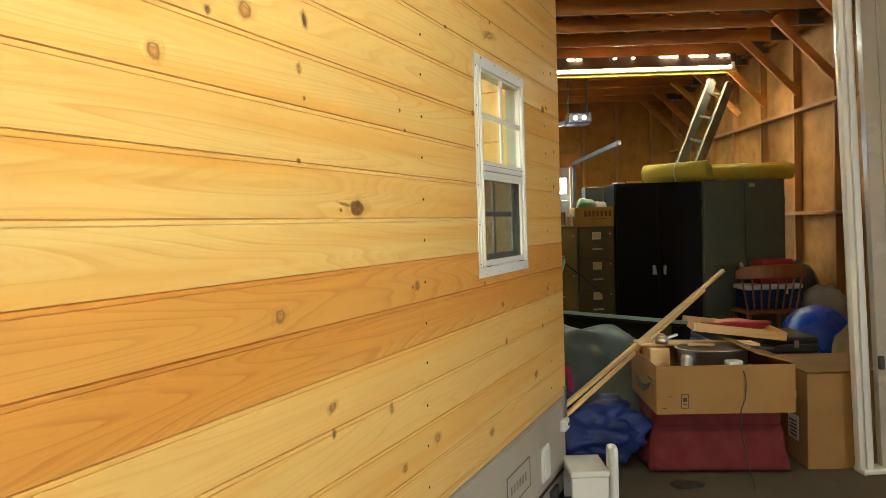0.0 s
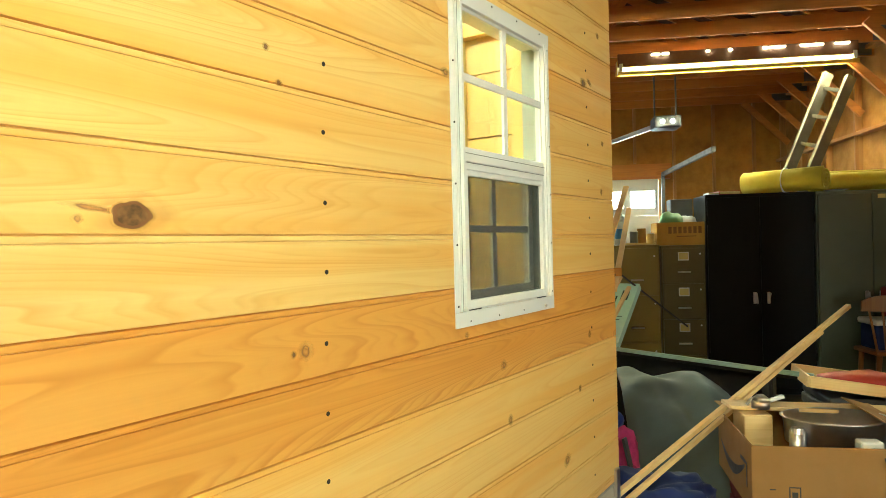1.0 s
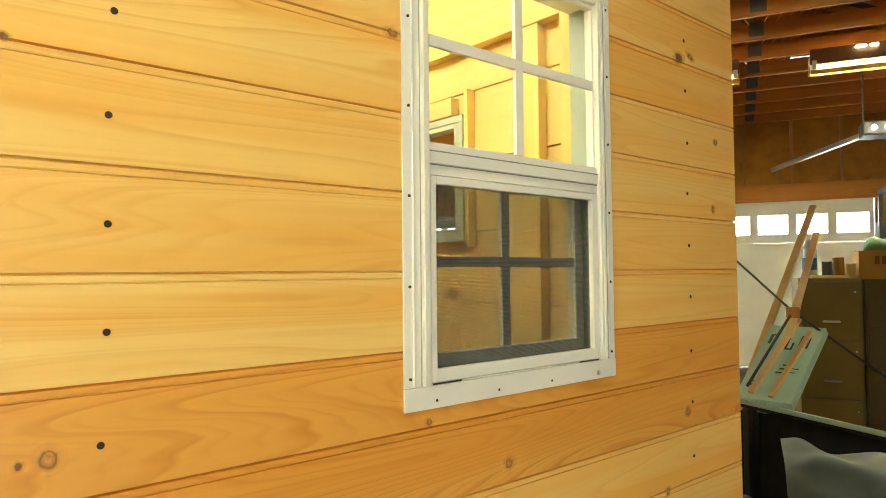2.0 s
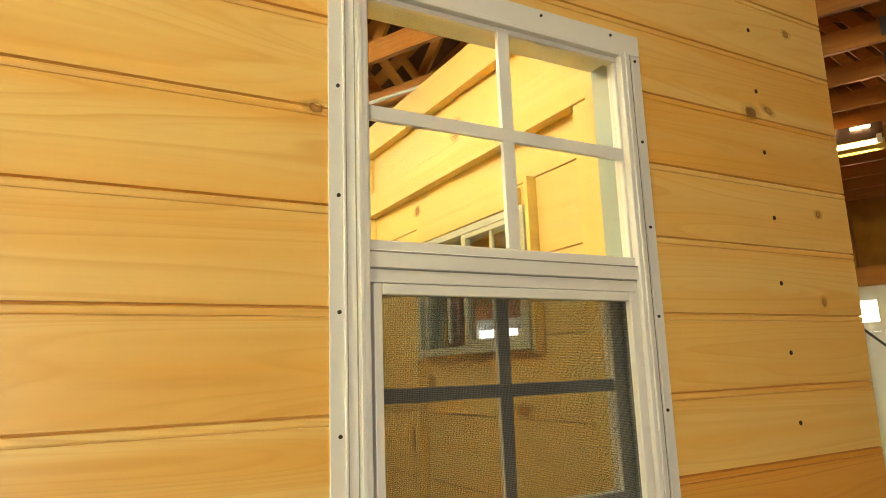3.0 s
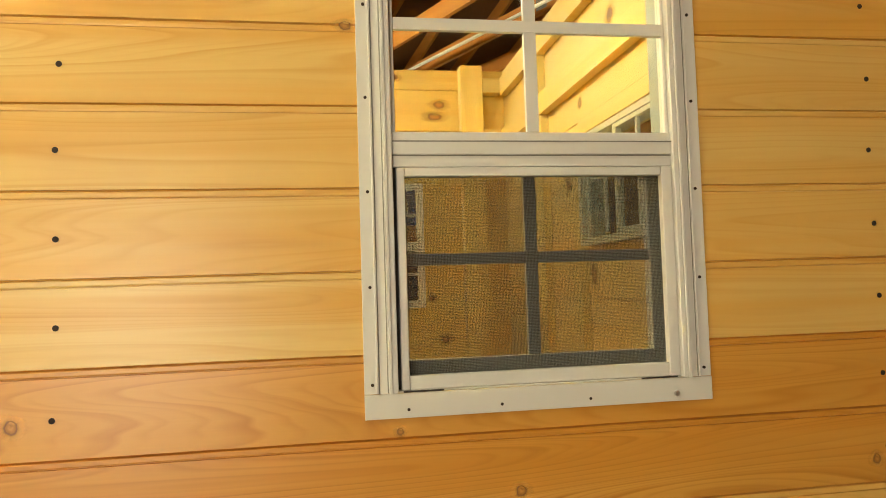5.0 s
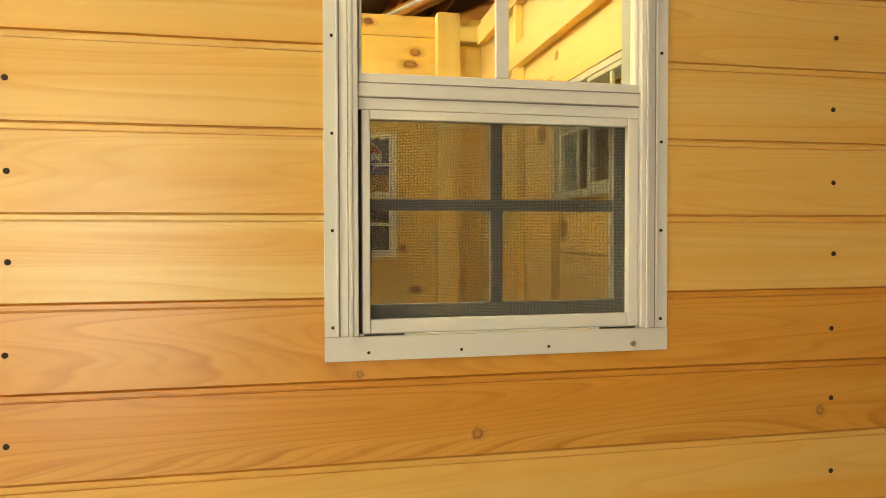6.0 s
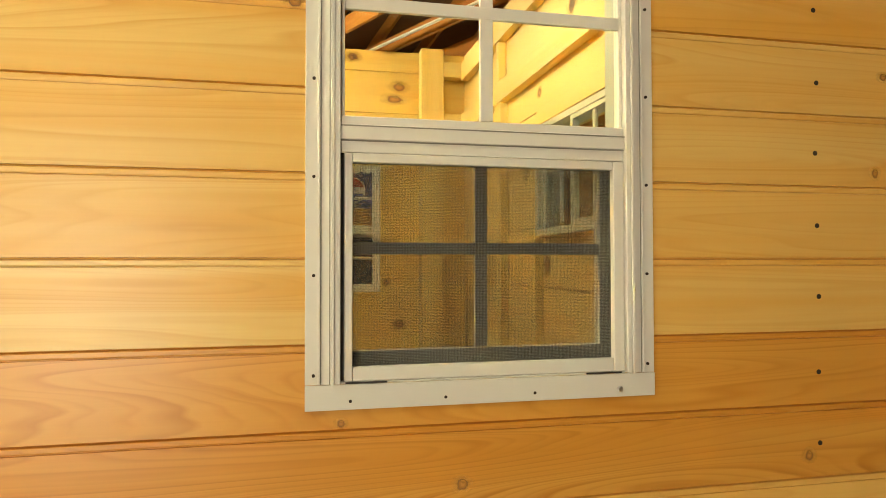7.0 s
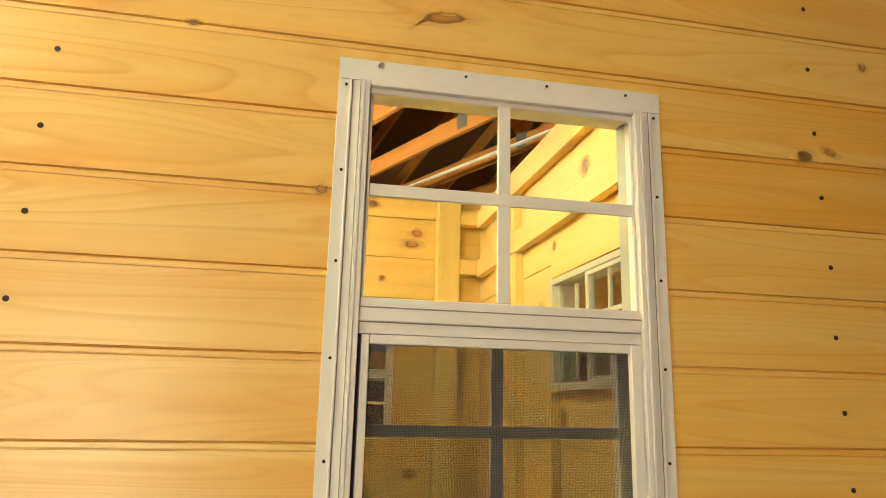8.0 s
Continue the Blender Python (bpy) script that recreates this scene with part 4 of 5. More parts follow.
for i in range(1, 11):
    p = A.lerp(B, i / 10.6)
    part("rung", bm_plank(p + Vector((0, 0, 0.02)), p + side + Vector((0, 0, 0.02)), 0.035, 0.035, 0.004), ALU, ladder)

# ---- door opener on its rail ----
opener = thing("door_opener", at(1.97, 9.5, 2.76), "grey garage door opener with lit bulbs", "door opener")
part("housing", bm_box(-0.16, 0.16, -0.12, 0.2, 0, 0.15, bevel=0.02), BLACK_TRIM, opener)
for x in (-0.07, 0.05):
    bm = bmesh.new()
    bmesh.ops.create_uvsphere(bm, u_segments=12, v_segments=8, radius=0.026)
    part("bulb", bm, BULB, opener, "lit bulb", True, pose(x, -0.15, 0.07))
part("rail", bm_plank((0, 0.2, 0.10), (-0.9, 2.3, 0.03), 0.04, 0.06), STEEL, opener)
for x in (-0.13, 0.13):
    part("strap", bm_rod((x, 0.05, 0.15), (x, 0.05, 0.66), 0.012, seg=6), GALV, opener)
for a, b in (((2.40, 9.0, 2.42), (2.36, 11.9, 2.42)), ((2.36, 11.9, 2.42), (2.36, 11.98, 0.05))):
    tr = single("door_track", bm_plank(a, b, 0.05, 0.06), GALV, GARAGE)
    tagged(tr, "galvanised door track hanging below the trusses", "door track", "door tracks")
tagged(single("pipe", bm_rod((-6, 5.2, 3.40), (3.6, 5.4, 3.40), 0.014), WHITE_PLASTIC, GARAGE), "thin white conduit under the trusses", "pipe")

# ---- chair, cooler, ball ----
chair = thing("wooden_chair", at(3.26, 6.60, 0, 3), "brown spindle-back wooden chair turned away", "chair")
bm = bmesh.new()
n = 14
prof = []
for i in range(n + 1):
    x = -0.36 + 0.72 * i / n
    y = -0.05 + 0.30 * (x / 0.72) ** 2
    h = 0.13 - 0.05 * (abs(x) / 0.36) ** 6
    prof.append([bm.verts.new((x, y + dy, 0.765 + z)) for dy, z in ((0, 0), (0, h), (0.022, h), (0.022, 0))])
for p, q in zip(prof, prof[1:]):
    for k in range(4):
        bm.faces.new((p[k], p[(k + 1) % 4], q[(k + 1) % 4], q[k]))
bm.faces.new(prof[0])
bm.faces.new(prof[-1][::-1])
part("top_rail", bm, CHAIR_WOOD, chair)
for i in range(8):
    x = -0.31 + 0.0886 * i
    part("spindle", bm_rod((x * 0.8, 0.03, 0.44), (x, -0.035 + 0.30 * (x / 0.72) ** 2, 0.77), 0.010, 0.008, 10), CHAIR_WOOD, chair)
part("seat", bm_box(-0.27, 0.27, 0.0, 0.36, 0.405, 0.44, bevel=0.012), CHAIR_WOOD, chair)
for x, y in ((-0.22, 0.05), (0.22, 0.05), (-0.22, 0.32), (0.22, 0.32)):
    part("leg", bm_rod((x * 1.12, y, 0.0), (x, y, 0.405), 0.016, 0.021, 10), CHAIR_WOOD, chair)
for y in (0.05, 0.32):
    part("stretcher", bm_rod((-0.235, y, 0.18), (0.235, y, 0.18), 0.011, seg=8), CHAIR_WOOD, chair)
cooler = thing("cooler", at(3.30, 6.80, 0.4405, 3), "blue cooler with a white lid on the chair", "cooler")
part("tub", bm_box(-0.28, 0.28, -0.13, 0.13, 0, 0.20, bevel=0.02), BLUE_TARP, cooler)
part("lid", bm_box(-0.295, 0.295, -0.145, 0.145, 0.201, 0.25, bevel=0.015), WHITE_PLASTIC, cooler)
part("latch", bm_box(0.10, 0.13, -0.152, -0.14, 0.15, 0.22, bevel=0.003), WHITE_PLASTIC, cooler)
tagged(single("red_case", bm_box(-0.17, 0.17, -0.11, 0.11, 0, 0.25, bevel=0.02), RED, at(3.36, 6.83, 0.691, 4)), "red case standing on the cooler lid", "case")
bm = bmesh.new()
bmesh.ops.create_uvsphere(bm, u_segments=40, v_segments=24, radius=0.295)
tagged(single("exercise_ball", bm, BLUE_BALL, at(3.23, 5.78, 0.295), True), "shiny blue inflated exercise ball on the floor", "ball")
lump("cream_cloth", at(3.88, 6.75, 0), (0.45, 0.5, 0.62), plain("cream_cloth", (0.50, 0.46, 0.38), None, 0.85), "crumpled cream cloth heaped on the floor", "cloth", 8)
lump("dark_jacket", at(3.96, 7.45, 0), (0.45, 0.4, 0.80), BLACK_TRIM, "dark crumpled jacket heaped by the wall", "jacket", 12)
lump("tan_cushion", at(3.35, 5.2, 0), (0.6, 0.55, 0.55), plain("tan_fabric", (0.26, 0.18, 0.08), None, 0.9), "tan stuffed cushion on the floor", "cushion", 15, 3, 0.12)

# ---- red ottoman with the open carton ----
ott = thing("ottoman", at(1.47, 3.86, 0, -4), "dark red upholstered ottoman with a pleated skirt", "ottoman")
bm = bmesh.new()
vs = box(bm, -0.34, 0.34, -0.30, 0.30, 0.02, 0.365, 0.0)
bmesh.ops.subdivide_edges(bm, edges=bm.edges[:], cuts=12, use_grid_fill=True)
for v in bm.verts:
    flare = 1.10 - 0.12 * min(1, v.co.z / 0.3) + 0.02 * math.sin(5 + 34 * (v.co.x + v.co.y)) * (1 - v.co.z / 0.37)
    dip = 0.02 if abs(v.co.z - 0.255) < 0.02 else 0.0
    v.co.x *= flare - dip
    v.co.y *= flare - dip
    v.co += 0.008 * Vector((noise.noise(v.co * 9), noise.noise(v.co * 9 + Vector((7, 0, 0))), 0))
    v.co.z = max(0.004, min(v.co.z, 0.366))
part("cover", bm, RED_CLOTH, ott, smooth=True)
part("welt", bm_box(-0.338, 0.338, -0.298, 0.298, 0.25, 0.258, bevel=0.003), RED_CLOTH, ott)


def open_carton(m, w, d, h, label, flaps, mat=CARD):
    t = thing("cardboard_box", m, label, "box")
    th = 0.006
    for p in ((0, w, 0, th, 0, h), (0, w, d - th, d, 0, h), (0, th, th + 0.0005, d - th - 0.0005, 0, h), (w - th, w, th + 0.0005, d - th - 0.0005, 0, h)):
        part("side", bm_box(*p, bevel=0.001), mat, t)
    part("base", bm_box(th + 0.001, w - th - 0.001, th + 0.001, d - th - 0.001, 0, th), mat, t)
    for a, b, c, e in flaps:
        part("flap", bm_plank(a, b, c, 0.005, 0.001, e), mat, t)
    return t


big = open_carton(at(1.075, 3.40, 0.371, -3), 0.70, 0.56, 0.25, "open brown shipping carton holding kitchen pans",
                  [((0.706, 0.28, 0.25), (0.50, 0.28, 0.31), 0.54, (0, 0, 1)), ((0.35, 0.56, 0.252), (0.35, 0.74, 0.24), 0.66, (0, 0, 1))])
# curved arrow mark on the short side, plain shape
bm = bmesh.new()
pts = []
for i in range(15):
    f = i / 14
    y = 0.50 - 0.40 * f
    z = 0.175 - 0.10 * math.sin(math.pi * (0.15 + 0.75 * f)) + 0.0 * f
    th = 0.006 + 0.016 * math.sin(math.pi * f)
    pts.append((bm.verts.new((-0.0012, y, z - th)), bm.verts.new((-0.0012, y, z + th))))
for p, q in zip(pts, pts[1:]):
    bm.faces.new((p[0], p[1], q[1], q[0]))
box(bm, -0.0016, -0.0008, 0.075, 0.16, 0.155, 0.170)
box(bm, -0.0016, -0.0008, 0.062, 0.075, 0.075, 0.168)
part("printed_mark", bm, BLACK_TRIM, big, "black curved printed mark")
for p in ((0.125, 0.165, -0.0014, -0.0004, 0.03, 0.034), (0.125, 0.165, -0.0014, -0.0004, 0.10, 0.104), (0.125, 0.129, -0.0014, -0.0004, 0.0345, 0.0995), (0.161, 0.165, -0.0014, -0.0004, 0.0345, 0.0995),
          (0.135, 0.155, -0.0014, -0.0004, 0.05, 0.055), (0.135, 0.155, -0.0014, -0.0004, 0.065, 0.085), (0.03, 0.05, -0.0014, -0.0004, 0.03, 0.034), (0.06, 0.08, -0.0014, -0.0004, 0.09, 0.094)):
    part("print_bar", bm_box(*p), BLACK_TRIM, big)
pan = thing("steel_pan", at(1.47, 3.66, 0.545), "brushed stainless steel pan in the carton", "pan")
bm = bmesh.new()
seg = 32
prof = [(0.02, 0.0), (0.135, 0.0), (0.165, 0.02), (0.172, 0.115), (0.182, 0.12), (0.168, 0.122), (0.160, 0.022), (0.02, 0.012)]
rings = [[bm.verts.new((1.12 * r * math.cos(2 * math.pi * i / seg), 0.8 * r * math.sin(2 * math.pi * i / seg), z)) for i in range(seg)] for r, z in prof]
for p, q in zip(rings, rings[1:]):
    for i in range(seg):
        bm.faces.new((p[i], p[(i + 1) % seg], q[(i + 1) % seg], q[i]))
bm.faces.new(rings[0][::-1])
bm.faces.new(rings[-1])
part("pan_body", bm, STEEL, pan, smooth=True)
part("handle", bm_plank((0.19, 0, 0.112), (0.33, -0.02, 0.105), 0.03, 0.012), BLACK_TRIM, pan)
plug = thing("adapter", at(1.50, 3.455, 0.55), "white plug adapter with a trailing dark cord", "adapter")
part("plug", bm_box(-0.04, 0.04, -0.03, 0.03, 0, 0.08, bevel=0.008), WHITE_PLASTIC, plug)
cu = bpy.data.curves.new("cord", "CURVE")
cu.dimensions, cu.bevel_depth = "3D", 0.003
sp = cu.splines.new("BEZIER")
cord_pts = [(0, -0.02, 0.06), (0.015, -0.075, 0.04), (0.02, -0.088, -0.08), (-0.015, -0.11, -0.17), (0.01, -0.12, -0.40), (0.03, -0.16, -0.545)]
sp.bezier_points.add(len(cord_pts) - 1)
for bp, c in zip(sp.bezier_points, cord_pts):
    bp.co, bp.handle_left_type, bp.handle_right_type = c, "AUTO", "AUTO"
cu.materials.append(BLACK_TRIM)
cord = new("cord", cu)
cord.parent = plug
jar = thing("steel_jug", at(1.21, 3.72, 0.68, 0), "small shiny steel jug on the board", "jug")
bm = bmesh.new()
rod(bm, (0, 0, 0.0), (0, 0, 0.035), 0.034, 0.038, 20)
rod(bm, (0, 0, 0.0355), (0, 0, 0.055), 0.038, 0.015, 20)
part("jug_body", bm, STEEL, jar, smooth=True)
part("spout", bm_plank((0.03, 0, 0.03), (0.09, 0, 0.05), 0.022, 0.014), STEEL, jar)
part("handle", bm_rod((-0.03, 0, 0.045), (-0.055, 0, 0.015), 0.006), STEEL, jar)
tagged(single("wood_board", bm_plank((1.10, 3.82, 0.672), (1.80, 3.86, 0.640), 0.12, 0.016), LATH, GARAGE), "thin pine board lying across the carton", "board")
tagged(single("wood_block", bm_box(1.14, 1.25, 3.70, 3.86, 0.377, 0.655, bevel=0.004), LATH, GARAGE), "pale wooden block standing in the carton", "wood block")
can2 = thing("salt_shaker", at(1.30, 3.58, 0.49), "shiny steel shaker in the carton", "shaker")
part("shaker", bm_rod((0, 0, 0), (0, 0, 0.13), 0.03, seg=16), STEEL, can2, smooth=True)
part("cap", bm_rod((0, 0, 0.1305), (0, 0, 0.15), 0.031, 0.022, 16), STEEL, can2)

second = open_carton(at(1.94, 3.56, 0.0, -2), 0.46, 0.45, 0.52, "closed brown cardboard carton on the floor", [((0.23, -0.002, 0.53), (0.23, 0.46, 0.535), 0.47, (0, 0, 1))])
part("print_panel", bm_box(0.06, 0.46, -0.0025, -0.0005, 0.30, 0.303), plain("card_crease", (0.26, 0.15, 0.06)), second)
for p in ((-0.0025, -0.0005, 0.10, 0.22, 0.12, 0.26), (-0.0025, -0.0005, 0.12, 0.20, 0.36, 0.40)):
    part("shipping_label", bm_box(*p), WHITE_PLASTIC, second, "white shipping label with bars")
for i in range(5):
    part("label_bar", bm_box(-0.0035, -0.0027, 0.12, 0.20 - 0.012 * (i % 2), 0.14 + 0.02 * i, 0.148 + 0.02 * i), BLACK_TRIM, second)

# stacked things behind the carton
tagged(single("plastic_bin", bm_box(1.88, 2.42, 4.25, 4.70, 0.0, 0.50, bevel=0.03), GREY_PLASTIC, GARAGE), "blue-grey plastic bin on the floor", "bin")
case = thing("black_case", at(2.02, 4.42, 0.501, -3), "flat black case on the plastic bin", "case")
part("shell", bm_box(-0.33, 0.36, -0.2, 0.2, 0, 0.055, bevel=0.012), BLACK_TRIM, case)
part("lid", bm_box(-0.325, 0.355, -0.195, 0.195, 0.056, 0.10, bevel=0.012), BLACK_TRIM, case)
part("latch", bm_box(0.2, 0.23, -0.207, -0.199, 0.035, 0.08, bevel=0.002), STEEL, case)
tray = thing("wooden_tray", at(1.88, 4.36, 0.625, -8) @ pose(0, 0, 0, 0, 7, 0), "shallow pale wooden tray with red cloth", "tray")
part("base", bm_box(-0.27, 0.27, -0.16, 0.16, 0, 0.012), LATH, tray)
for p in ((-0.27, 0.27, -0.172, -0.161, 0, 0.055), (-0.27, 0.27, 0.161, 0.172, 0, 0.055), (-0.282, -0.2705, -0.172, 0.172, 0, 0.055), (0.2705, 0.282, -0.172, 0.172, 0, 0.055)):
    part("side", bm_box(*p, bevel=0.002), LATH, tray)
lump("red_cloth", at(1.90, 4.36, 0.645, -8), (0.42, 0.26, 0.06), RED, "folded red and black cloth in the tray", "cloth", 21, 3, 0.3)

# ---- table edge, sheet, laths and foam boards ----
tab = thing("table", at(1.66, 4.35, 0, 134.1), "long table with a pale teal edge, dark beneath", "table")
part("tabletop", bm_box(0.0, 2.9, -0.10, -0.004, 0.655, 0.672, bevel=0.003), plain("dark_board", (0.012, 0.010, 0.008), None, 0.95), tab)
# added black panel stands in for the deep shade under the table
part("back_panel", bm_box(0.3, 2.9, -0.098, -0.085, 0.03, 0.654, bevel=0.002), plain("under_table_dark", (0.006, 0.005, 0.004), None, 0.95), tab, "black panel put in for the dark under the tabletop")
part("edge", bm_box(0.0, 2.9, -0.0035, 0.012, 0.676, 0.70, bevel=0.003), TEAL, tab, "pale teal edge strip")
for x in (0.25, 1.5, 2.75):
    for y in (-0.062, -0.02):
        part("leg", bm_box(x - 0.02, x + 0.02, y - 0.018, y + 0.018, 0.0, 0.6545, bevel=0.003), BLACK_TRIM, tab)
bm = bmesh.new()
nu, nv = 56, 46
grid = []
for i in range(nu + 1):
    row = []
    for j in range(nv + 1):
        u = 0.76 + 0.69 * i / nu
        f = j / nv
        v = 4.02 + 0.85 * f + 0.10 * math.sin(u * 4) - 0.42 * (u - 0.8)
        z = 0.63 * (1 - (1 - f) ** 2.6) + 0.012 * math.sin(u * 26 + 5 * f)
        z += 0.05 * noise.noise(Vector((u * 3, f * 3, 2))) * f + 0.02 * noise.noise(Vector((u * 9, f * 6, 4)))
        z *= 1 - 0.55 * max(0, (u - 1.15) / 0.3) ** 2
        row.append(bm.verts.new((u, v + 0.05 * noise.noise(Vector((u * 4, f * 2, 9))), max(0.004, z))))
    grid.append(row)
for i in range(nu):
    for j in range(nv):
        bm.faces.new((grid[i][j], grid[i + 1][j], grid[i + 1][j + 1], grid[i][j + 1]))
ext = bmesh.ops.extrude_face_region(bm, geom=bm.faces[:])
bmesh.ops.translate(bm, vec=(0, 0.01, -0.004), verts=[g for g in ext["geom"] if isinstance(g, bmesh.types.BMVert)])
tagged(single("draped_sheet", bm, GREY_TARP, GARAGE, True), "blue-grey sheet draped in folds down to the floor", "sheet")

for a, b, w in (((0.60, 3.47, 0.402), (1.86, 4.43, 1.025), 0.024), ((0.60, 3.44, 0.360), (1.70, 4.35, 0.908), 0.018)):
    tagged(single("lath", bm_plank(a, b, w, 0.02, 0.002), LATH, GARAGE), "thin pale pine lath leaning across the clutter", "lath", "leaning laths")

across, rise = Vector((0.285, -0.14, 0.0)).normalized(), Vector((0.22, 0.53, 0.43))
rise = (rise - across * rise.dot(across)).normalized()
BOARD_TURN = Matrix((across, rise.cross(across), rise)).transposed().to_4x4()
for k, (w, h, along, back) in enumerate(((0.30, 0.60, 0.0, 0.0), (0.20, 0.66, -0.03, 0.053))):
    fb = thing("foam_board", GARAGE @ Matrix.Translation((0.565, 5.45, 0.71)) @ BOARD_TURN @ pose(along, back, 0), "mint green foam insulation board with dark print", "foam board", "foam boards on the table")
    part("sheet", bm_box(0.0, w, 0.0, 0.05, 0.0, h, bevel=0.002), MINT, fb)
    if k == 0:
        ink = plain("dark_green_ink", (0.03, 0.07, 0.05))
        for q in ((0.20, 0.215, 0.42, 0.52), (0.215, 0.25, 0.50, 0.51), (0.24, 0.252, 0.42, 0.50), (0.215, 0.24, 0.455, 0.465), (0.13, 0.145, 0.40, 0.50), (0.145, 0.175, 0.40, 0.41), (0.165, 0.175, 0.41, 0.46),
                  (0.03, 0.045, 0.44, 0.52), (0.045, 0.07, 0.51, 0.52), (0.16, 0.19, 0.24, 0.25), (0.15, 0.19, 0.21, 0.22), (0.17, 0.20, 0.27, 0.28), (0.22, 0.26, 0.25, 0.255), (0.21, 0.25, 0.22, 0.225), (0.05, 0.07, 0.10, 0.11), (0.05, 0.08, 0.13, 0.14)):
            part("print_bar", bm_box(q[0], q[1], -0.0016, -0.0004, q[2], q[3]), ink, fb)
for a, b, w in (((0.62, 5.62, 0.72), (1.08, 6.60, 1.83), 0.045), ((0.85, 5.62, 1.03), (1.085, 6.50, 1.64), 0.04), ((0.648, 5.39, 0.745), (0.912, 5.76, 1.12), 0.035), ((0.74, 5.35, 0.735), (0.965, 5.70, 1.05), 0.028)):
    tagged(single("lath", bm_plank(a, b, w, 0.018, 0.002), LATH, GARAGE), "pale pine lath strapped to the foam boards", "lath", "laths by the foam boards")
strap = thing("ratchet_strap", at(0, 0), "dark strap with an orange ratchet round the foam boards", "strap")
part("webbing", bm_plank((0.30, 5.45, 1.75), (0.875, 5.66, 1.165), 0.012, 0.010, 0.001), BLACK_TRIM, strap)
part("webbing", bm_plank((0.875, 5.66, 1.165), (1.42, 6.0, 0.73), 0.012, 0.010, 0.001), BLACK_TRIM, strap)
part("webbing", bm_plank((0.875, 5.66, 1.165), (0.63, 5.38, 0.78), 0.012, 0.010, 0.001), BLACK_TRIM, strap)
part("ratchet", bm_box(0.84, 0.91, 5.64, 5.68, 1.13, 1.19, bevel=0.006), plain("orange_metal", (0.55, 0.22, 0.02)), strap, "orange ratchet buckle")

# ---- floor clutter by the camper's corner ----
lump("blue_tarp", at(0.68, 3.66, 0), (0.70, 0.42, 0.34), BLUE_TARP, "crumpled blue tarp heaped on the floor", "tarp", 31, 5, 0.42)
pack = thing("backpack", at(0.615, 3.98, 0.0, 12), "pink and dark child's backpack leaning on the sheet", "backpack")
bm = bmesh.new()
bmesh.ops.create_icosphere(bm, subdivisions=4, radius=1.0)
for v in bm.verts:
    v.co = Vector((0.15 * math.copysign(abs(v.co.x) ** 0.7, v.co.x), 0.10 * math.copysign(abs(v.co.y) ** 0.8, v.co.y), 0.31 + 0.22 * math.copysign(abs(v.co.z) ** 0.8, v.co.z)))
    v.co *= 1 + 0.10 * noise.noise(v.co * 9) + 0.05 * noise.noise(v.co * 24)
part("bag", bm, PINK, pack, smooth=True)
part("pocket", bm_box(-0.11, 0.11, -0.13, -0.085, 0.14, 0.38, bevel=0.03), PINK, pack)
part("base", bm_box(-0.14, 0.14, -0.08, 0.08, 0.0, 0.098, bevel=0.02), BLACK_TRIM, pack)
part("strap", bm_plank((0.05, -0.10, 0.50), (0.10, -0.14, 0.2), 0.04, 0.012), BLACK_TRIM, pack)
bm = bmesh.new()
bmesh.ops.create_icosphere(bm, subdivisions=3, radius=1.0)
for v in bm.verts:
    v.co = Vector((0.10 * v.co.x - 0.02, 0.08 * v.co.y, 0.56 + 0.06 * v.co.z)) + 0.02 * Vector((noise.noise(v.co * 3), noise.noise(v.co * 4), noise.noise(v.co * 5)))
part("flap", bm, BLUE_TARP, pack, "blue top flap", True)
stool = thing("step_stool", at(0.565, 3.08, 0, 0), "white plastic step stool on the floor", "stool")
part("step", bm_box(0.0, 0.185, 0.0, 0.24, 0.175, 0.205, bevel=0.008), WHITE_PLASTIC, stool)
for p in ((0.005, 0.18, 0.005, 0.025, 0.0, 0.1745), (0.005, 0.18, 0.215, 0.235, 0.0, 0.1745)):
    part("leg_panel", bm_box(*p, bevel=0.006), WHITE_PLASTIC, stool)
part("side_post", bm_box(0.186, 0.236, 0.02, 0.10, 0.0, 0.312, bevel=0.022), WHITE_PLASTIC, stool, smooth=True)
lump("rag", at(1.22, 3.38, 0), (0.16, 0.10, 0.02), BLACK_TRIM, "dark rag lying on the concrete", "rag", 41, 3, 0.5)

# ---- white door standing at the clutter's edge ----
DOOR_TAN = plain("cream_door_paint", (0.46, 0.40, 0.31), (0.36, 0.30, 0.22), 0.25, 0.0, 3.0, 60.0, 0.06, 0.2)
wd = thing("white_door", at(2.165, 3.47) @ pose(0, 0, 0, 0, -2.2, 0), "tall door leaf with a white painted edge post leaning upright", "door")
part("jamb", bm_box(0.0, 0.085, 0.0, 0.06, 0.0, 3.0, bevel=0.022), WHITE_PAINT, wd)
part("foot", bm_box(0.0, 0.13, -0.03, 0.06, 0.0, 0.03, bevel=0.008), WHITE_PAINT, wd)
part("stop", bm_box(0.03, 0.06, -0.015, -0.0005, 0.02, 2.98, bevel=0.004), WHITE_PAINT, wd)
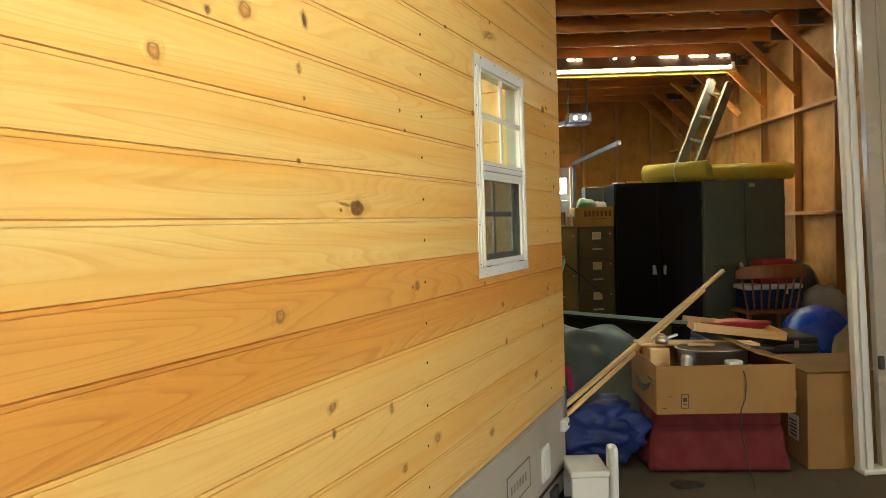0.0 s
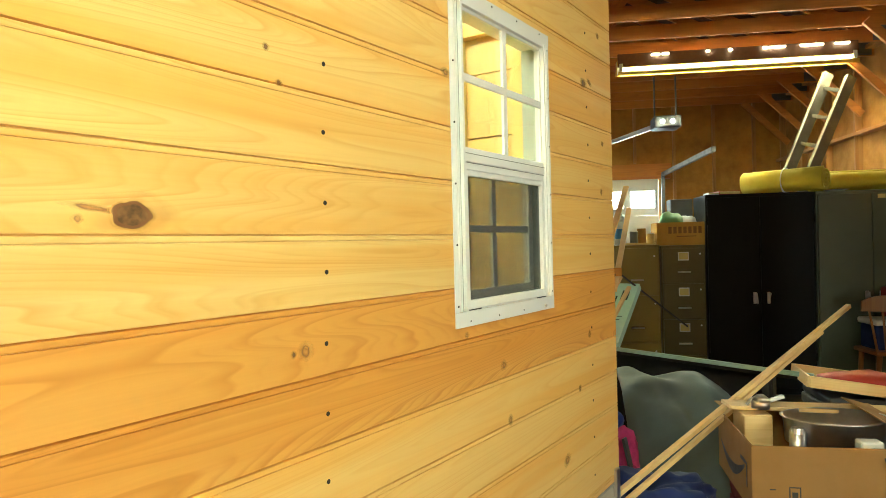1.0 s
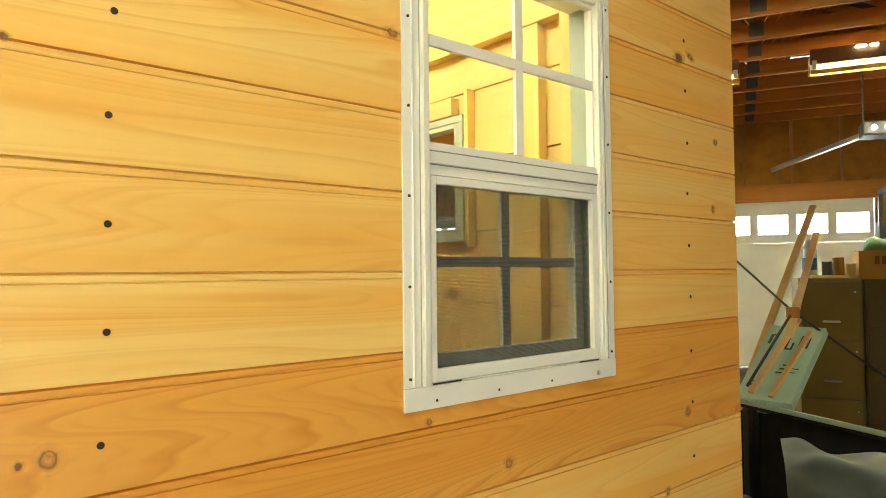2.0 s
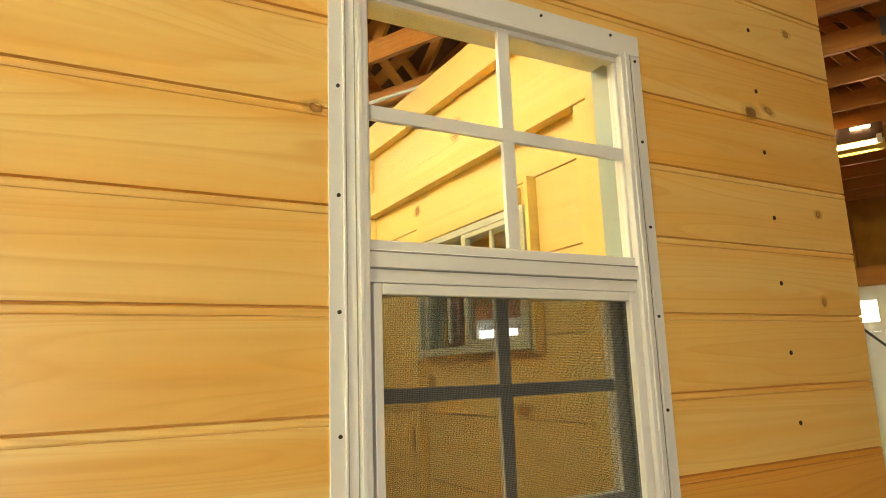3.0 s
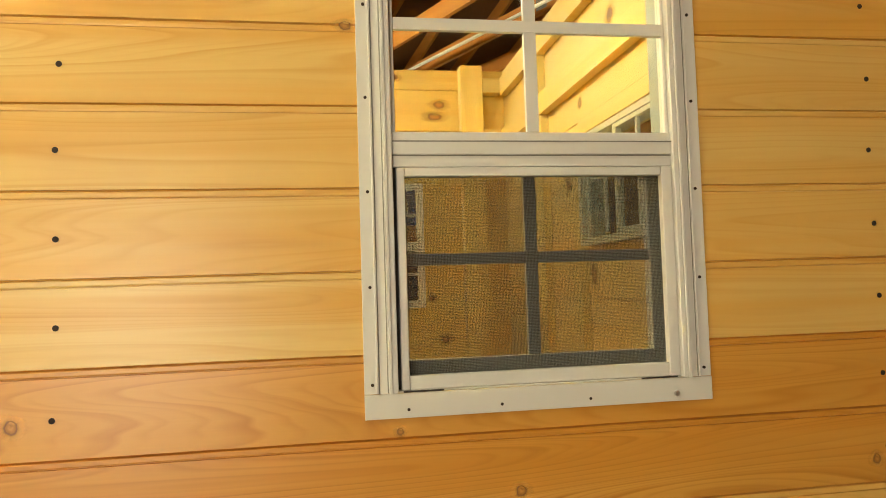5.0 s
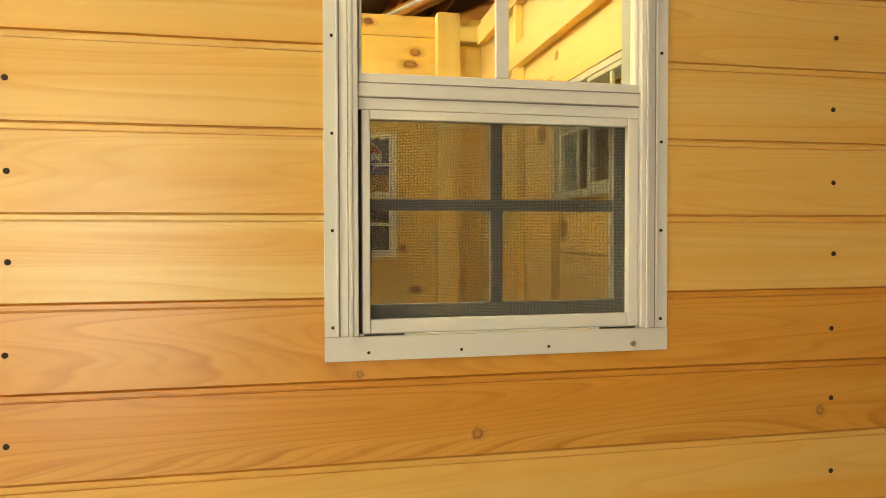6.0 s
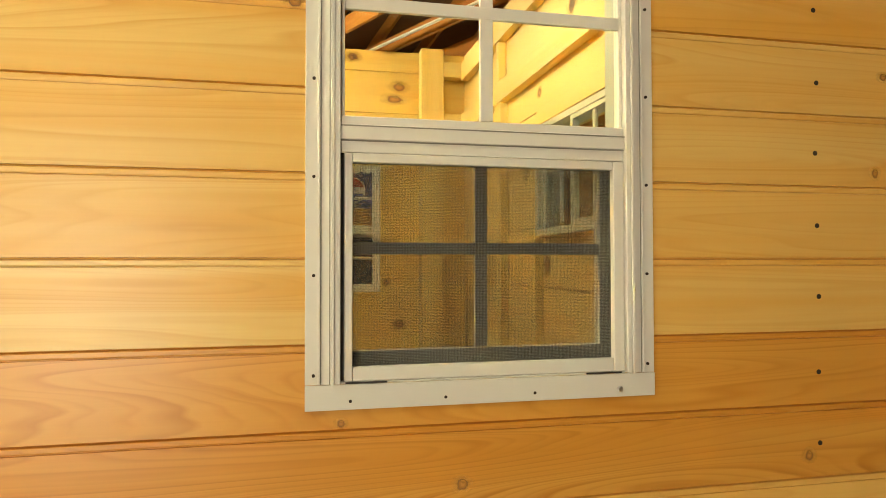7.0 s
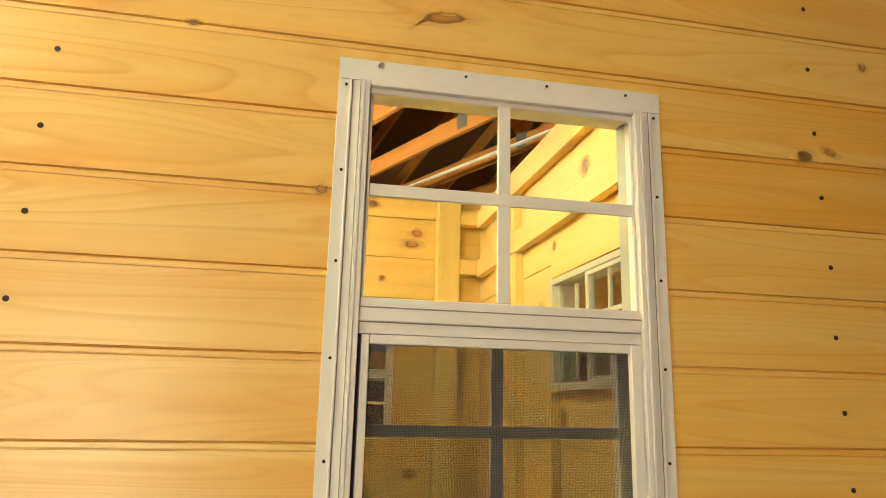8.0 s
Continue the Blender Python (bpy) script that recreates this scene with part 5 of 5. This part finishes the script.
leaf = part("leaf", bm_box(0.125, 1.05, 0.01, 0.055, 0.012, 2.98, bevel=0.004), DOOR_TAN, wd, "cream painted door leaf")
part("panel_bead", bm_box(0.20, 0.215, 0.0, 0.0095, 0.3, 2.8, bevel=0.003), DOOR_TAN, leaf)
part("catch", bm_box(0.125, 0.15, -0.012, 0.0095, 0.55, 0.62, bevel=0.003), BLACK_TRIM, leaf, "small black catch")

# ---- sign seen through the rear window ----
sign = thing("wall_sign", pose(-3.12, -0.02, 1.20), "blue sign with a round red and white emblem", "sign")
part("panel", bm_box(-0.02, 0.0, -0.26, 0.26, 0.535, 0.82, bevel=0.003), plain("blue_sign_paint", (0.02, 0.05, 0.26), None, 0.4), sign)
part("lower_panel", bm_box(-0.02, 0.0, -0.26, 0.26, 0.02, 0.53, bevel=0.003), ROUGH_Z, sign)


def round_slice(r, a0, a1, x):
    """A flat slice of a disc between two angles, 3 mm thick."""
    bm = bmesh.new()
    pts = [(r * math.cos(a0 + (a1 - a0) * i / 20), r * math.sin(a0 + (a1 - a0) * i / 20)) for i in range(21)]
    f = bm.faces.new([bm.verts.new((x, y, z)) for y, z in pts])
    out = bmesh.ops.extrude_face_region(bm, geom=[f])
    bmesh.ops.translate(bm, vec=(0.003, 0, 0), verts=[g for g in out["geom"] if isinstance(g, bmesh.types.BMVert)])
    return bm


EMBLEM = pose(0, 0.075, 0.645)
part("emblem", round_slice(0.082, 0, 2 * math.pi * 0.999, 0.0005), WHITE_PLASTIC, sign, "white round emblem", m=EMBLEM)
part("emblem_top", round_slice(0.074, 0.25, math.pi - 0.25, 0.004), RED, sign, "red upper part", m=EMBLEM)
part("emblem_bottom", round_slice(0.074, math.pi + 0.3, 2 * math.pi - 0.3, 0.004), plain("emblem_blue", (0.03, 0.09, 0.42)), sign, "blue lower part", m=EMBLEM)
for i in range(3):
    part("letter_bar", bm_box(0.001, 0.003, 0.02 + 0.06 * i, 0.062 + 0.06 * i, 0.748, 0.80), WHITE_PLASTIC, sign)
part("post", bm_box(-0.06, -0.0205, -0.03, 0.03, -1.2, 0.8, bevel=0.003), ROUGH_Z, sign)
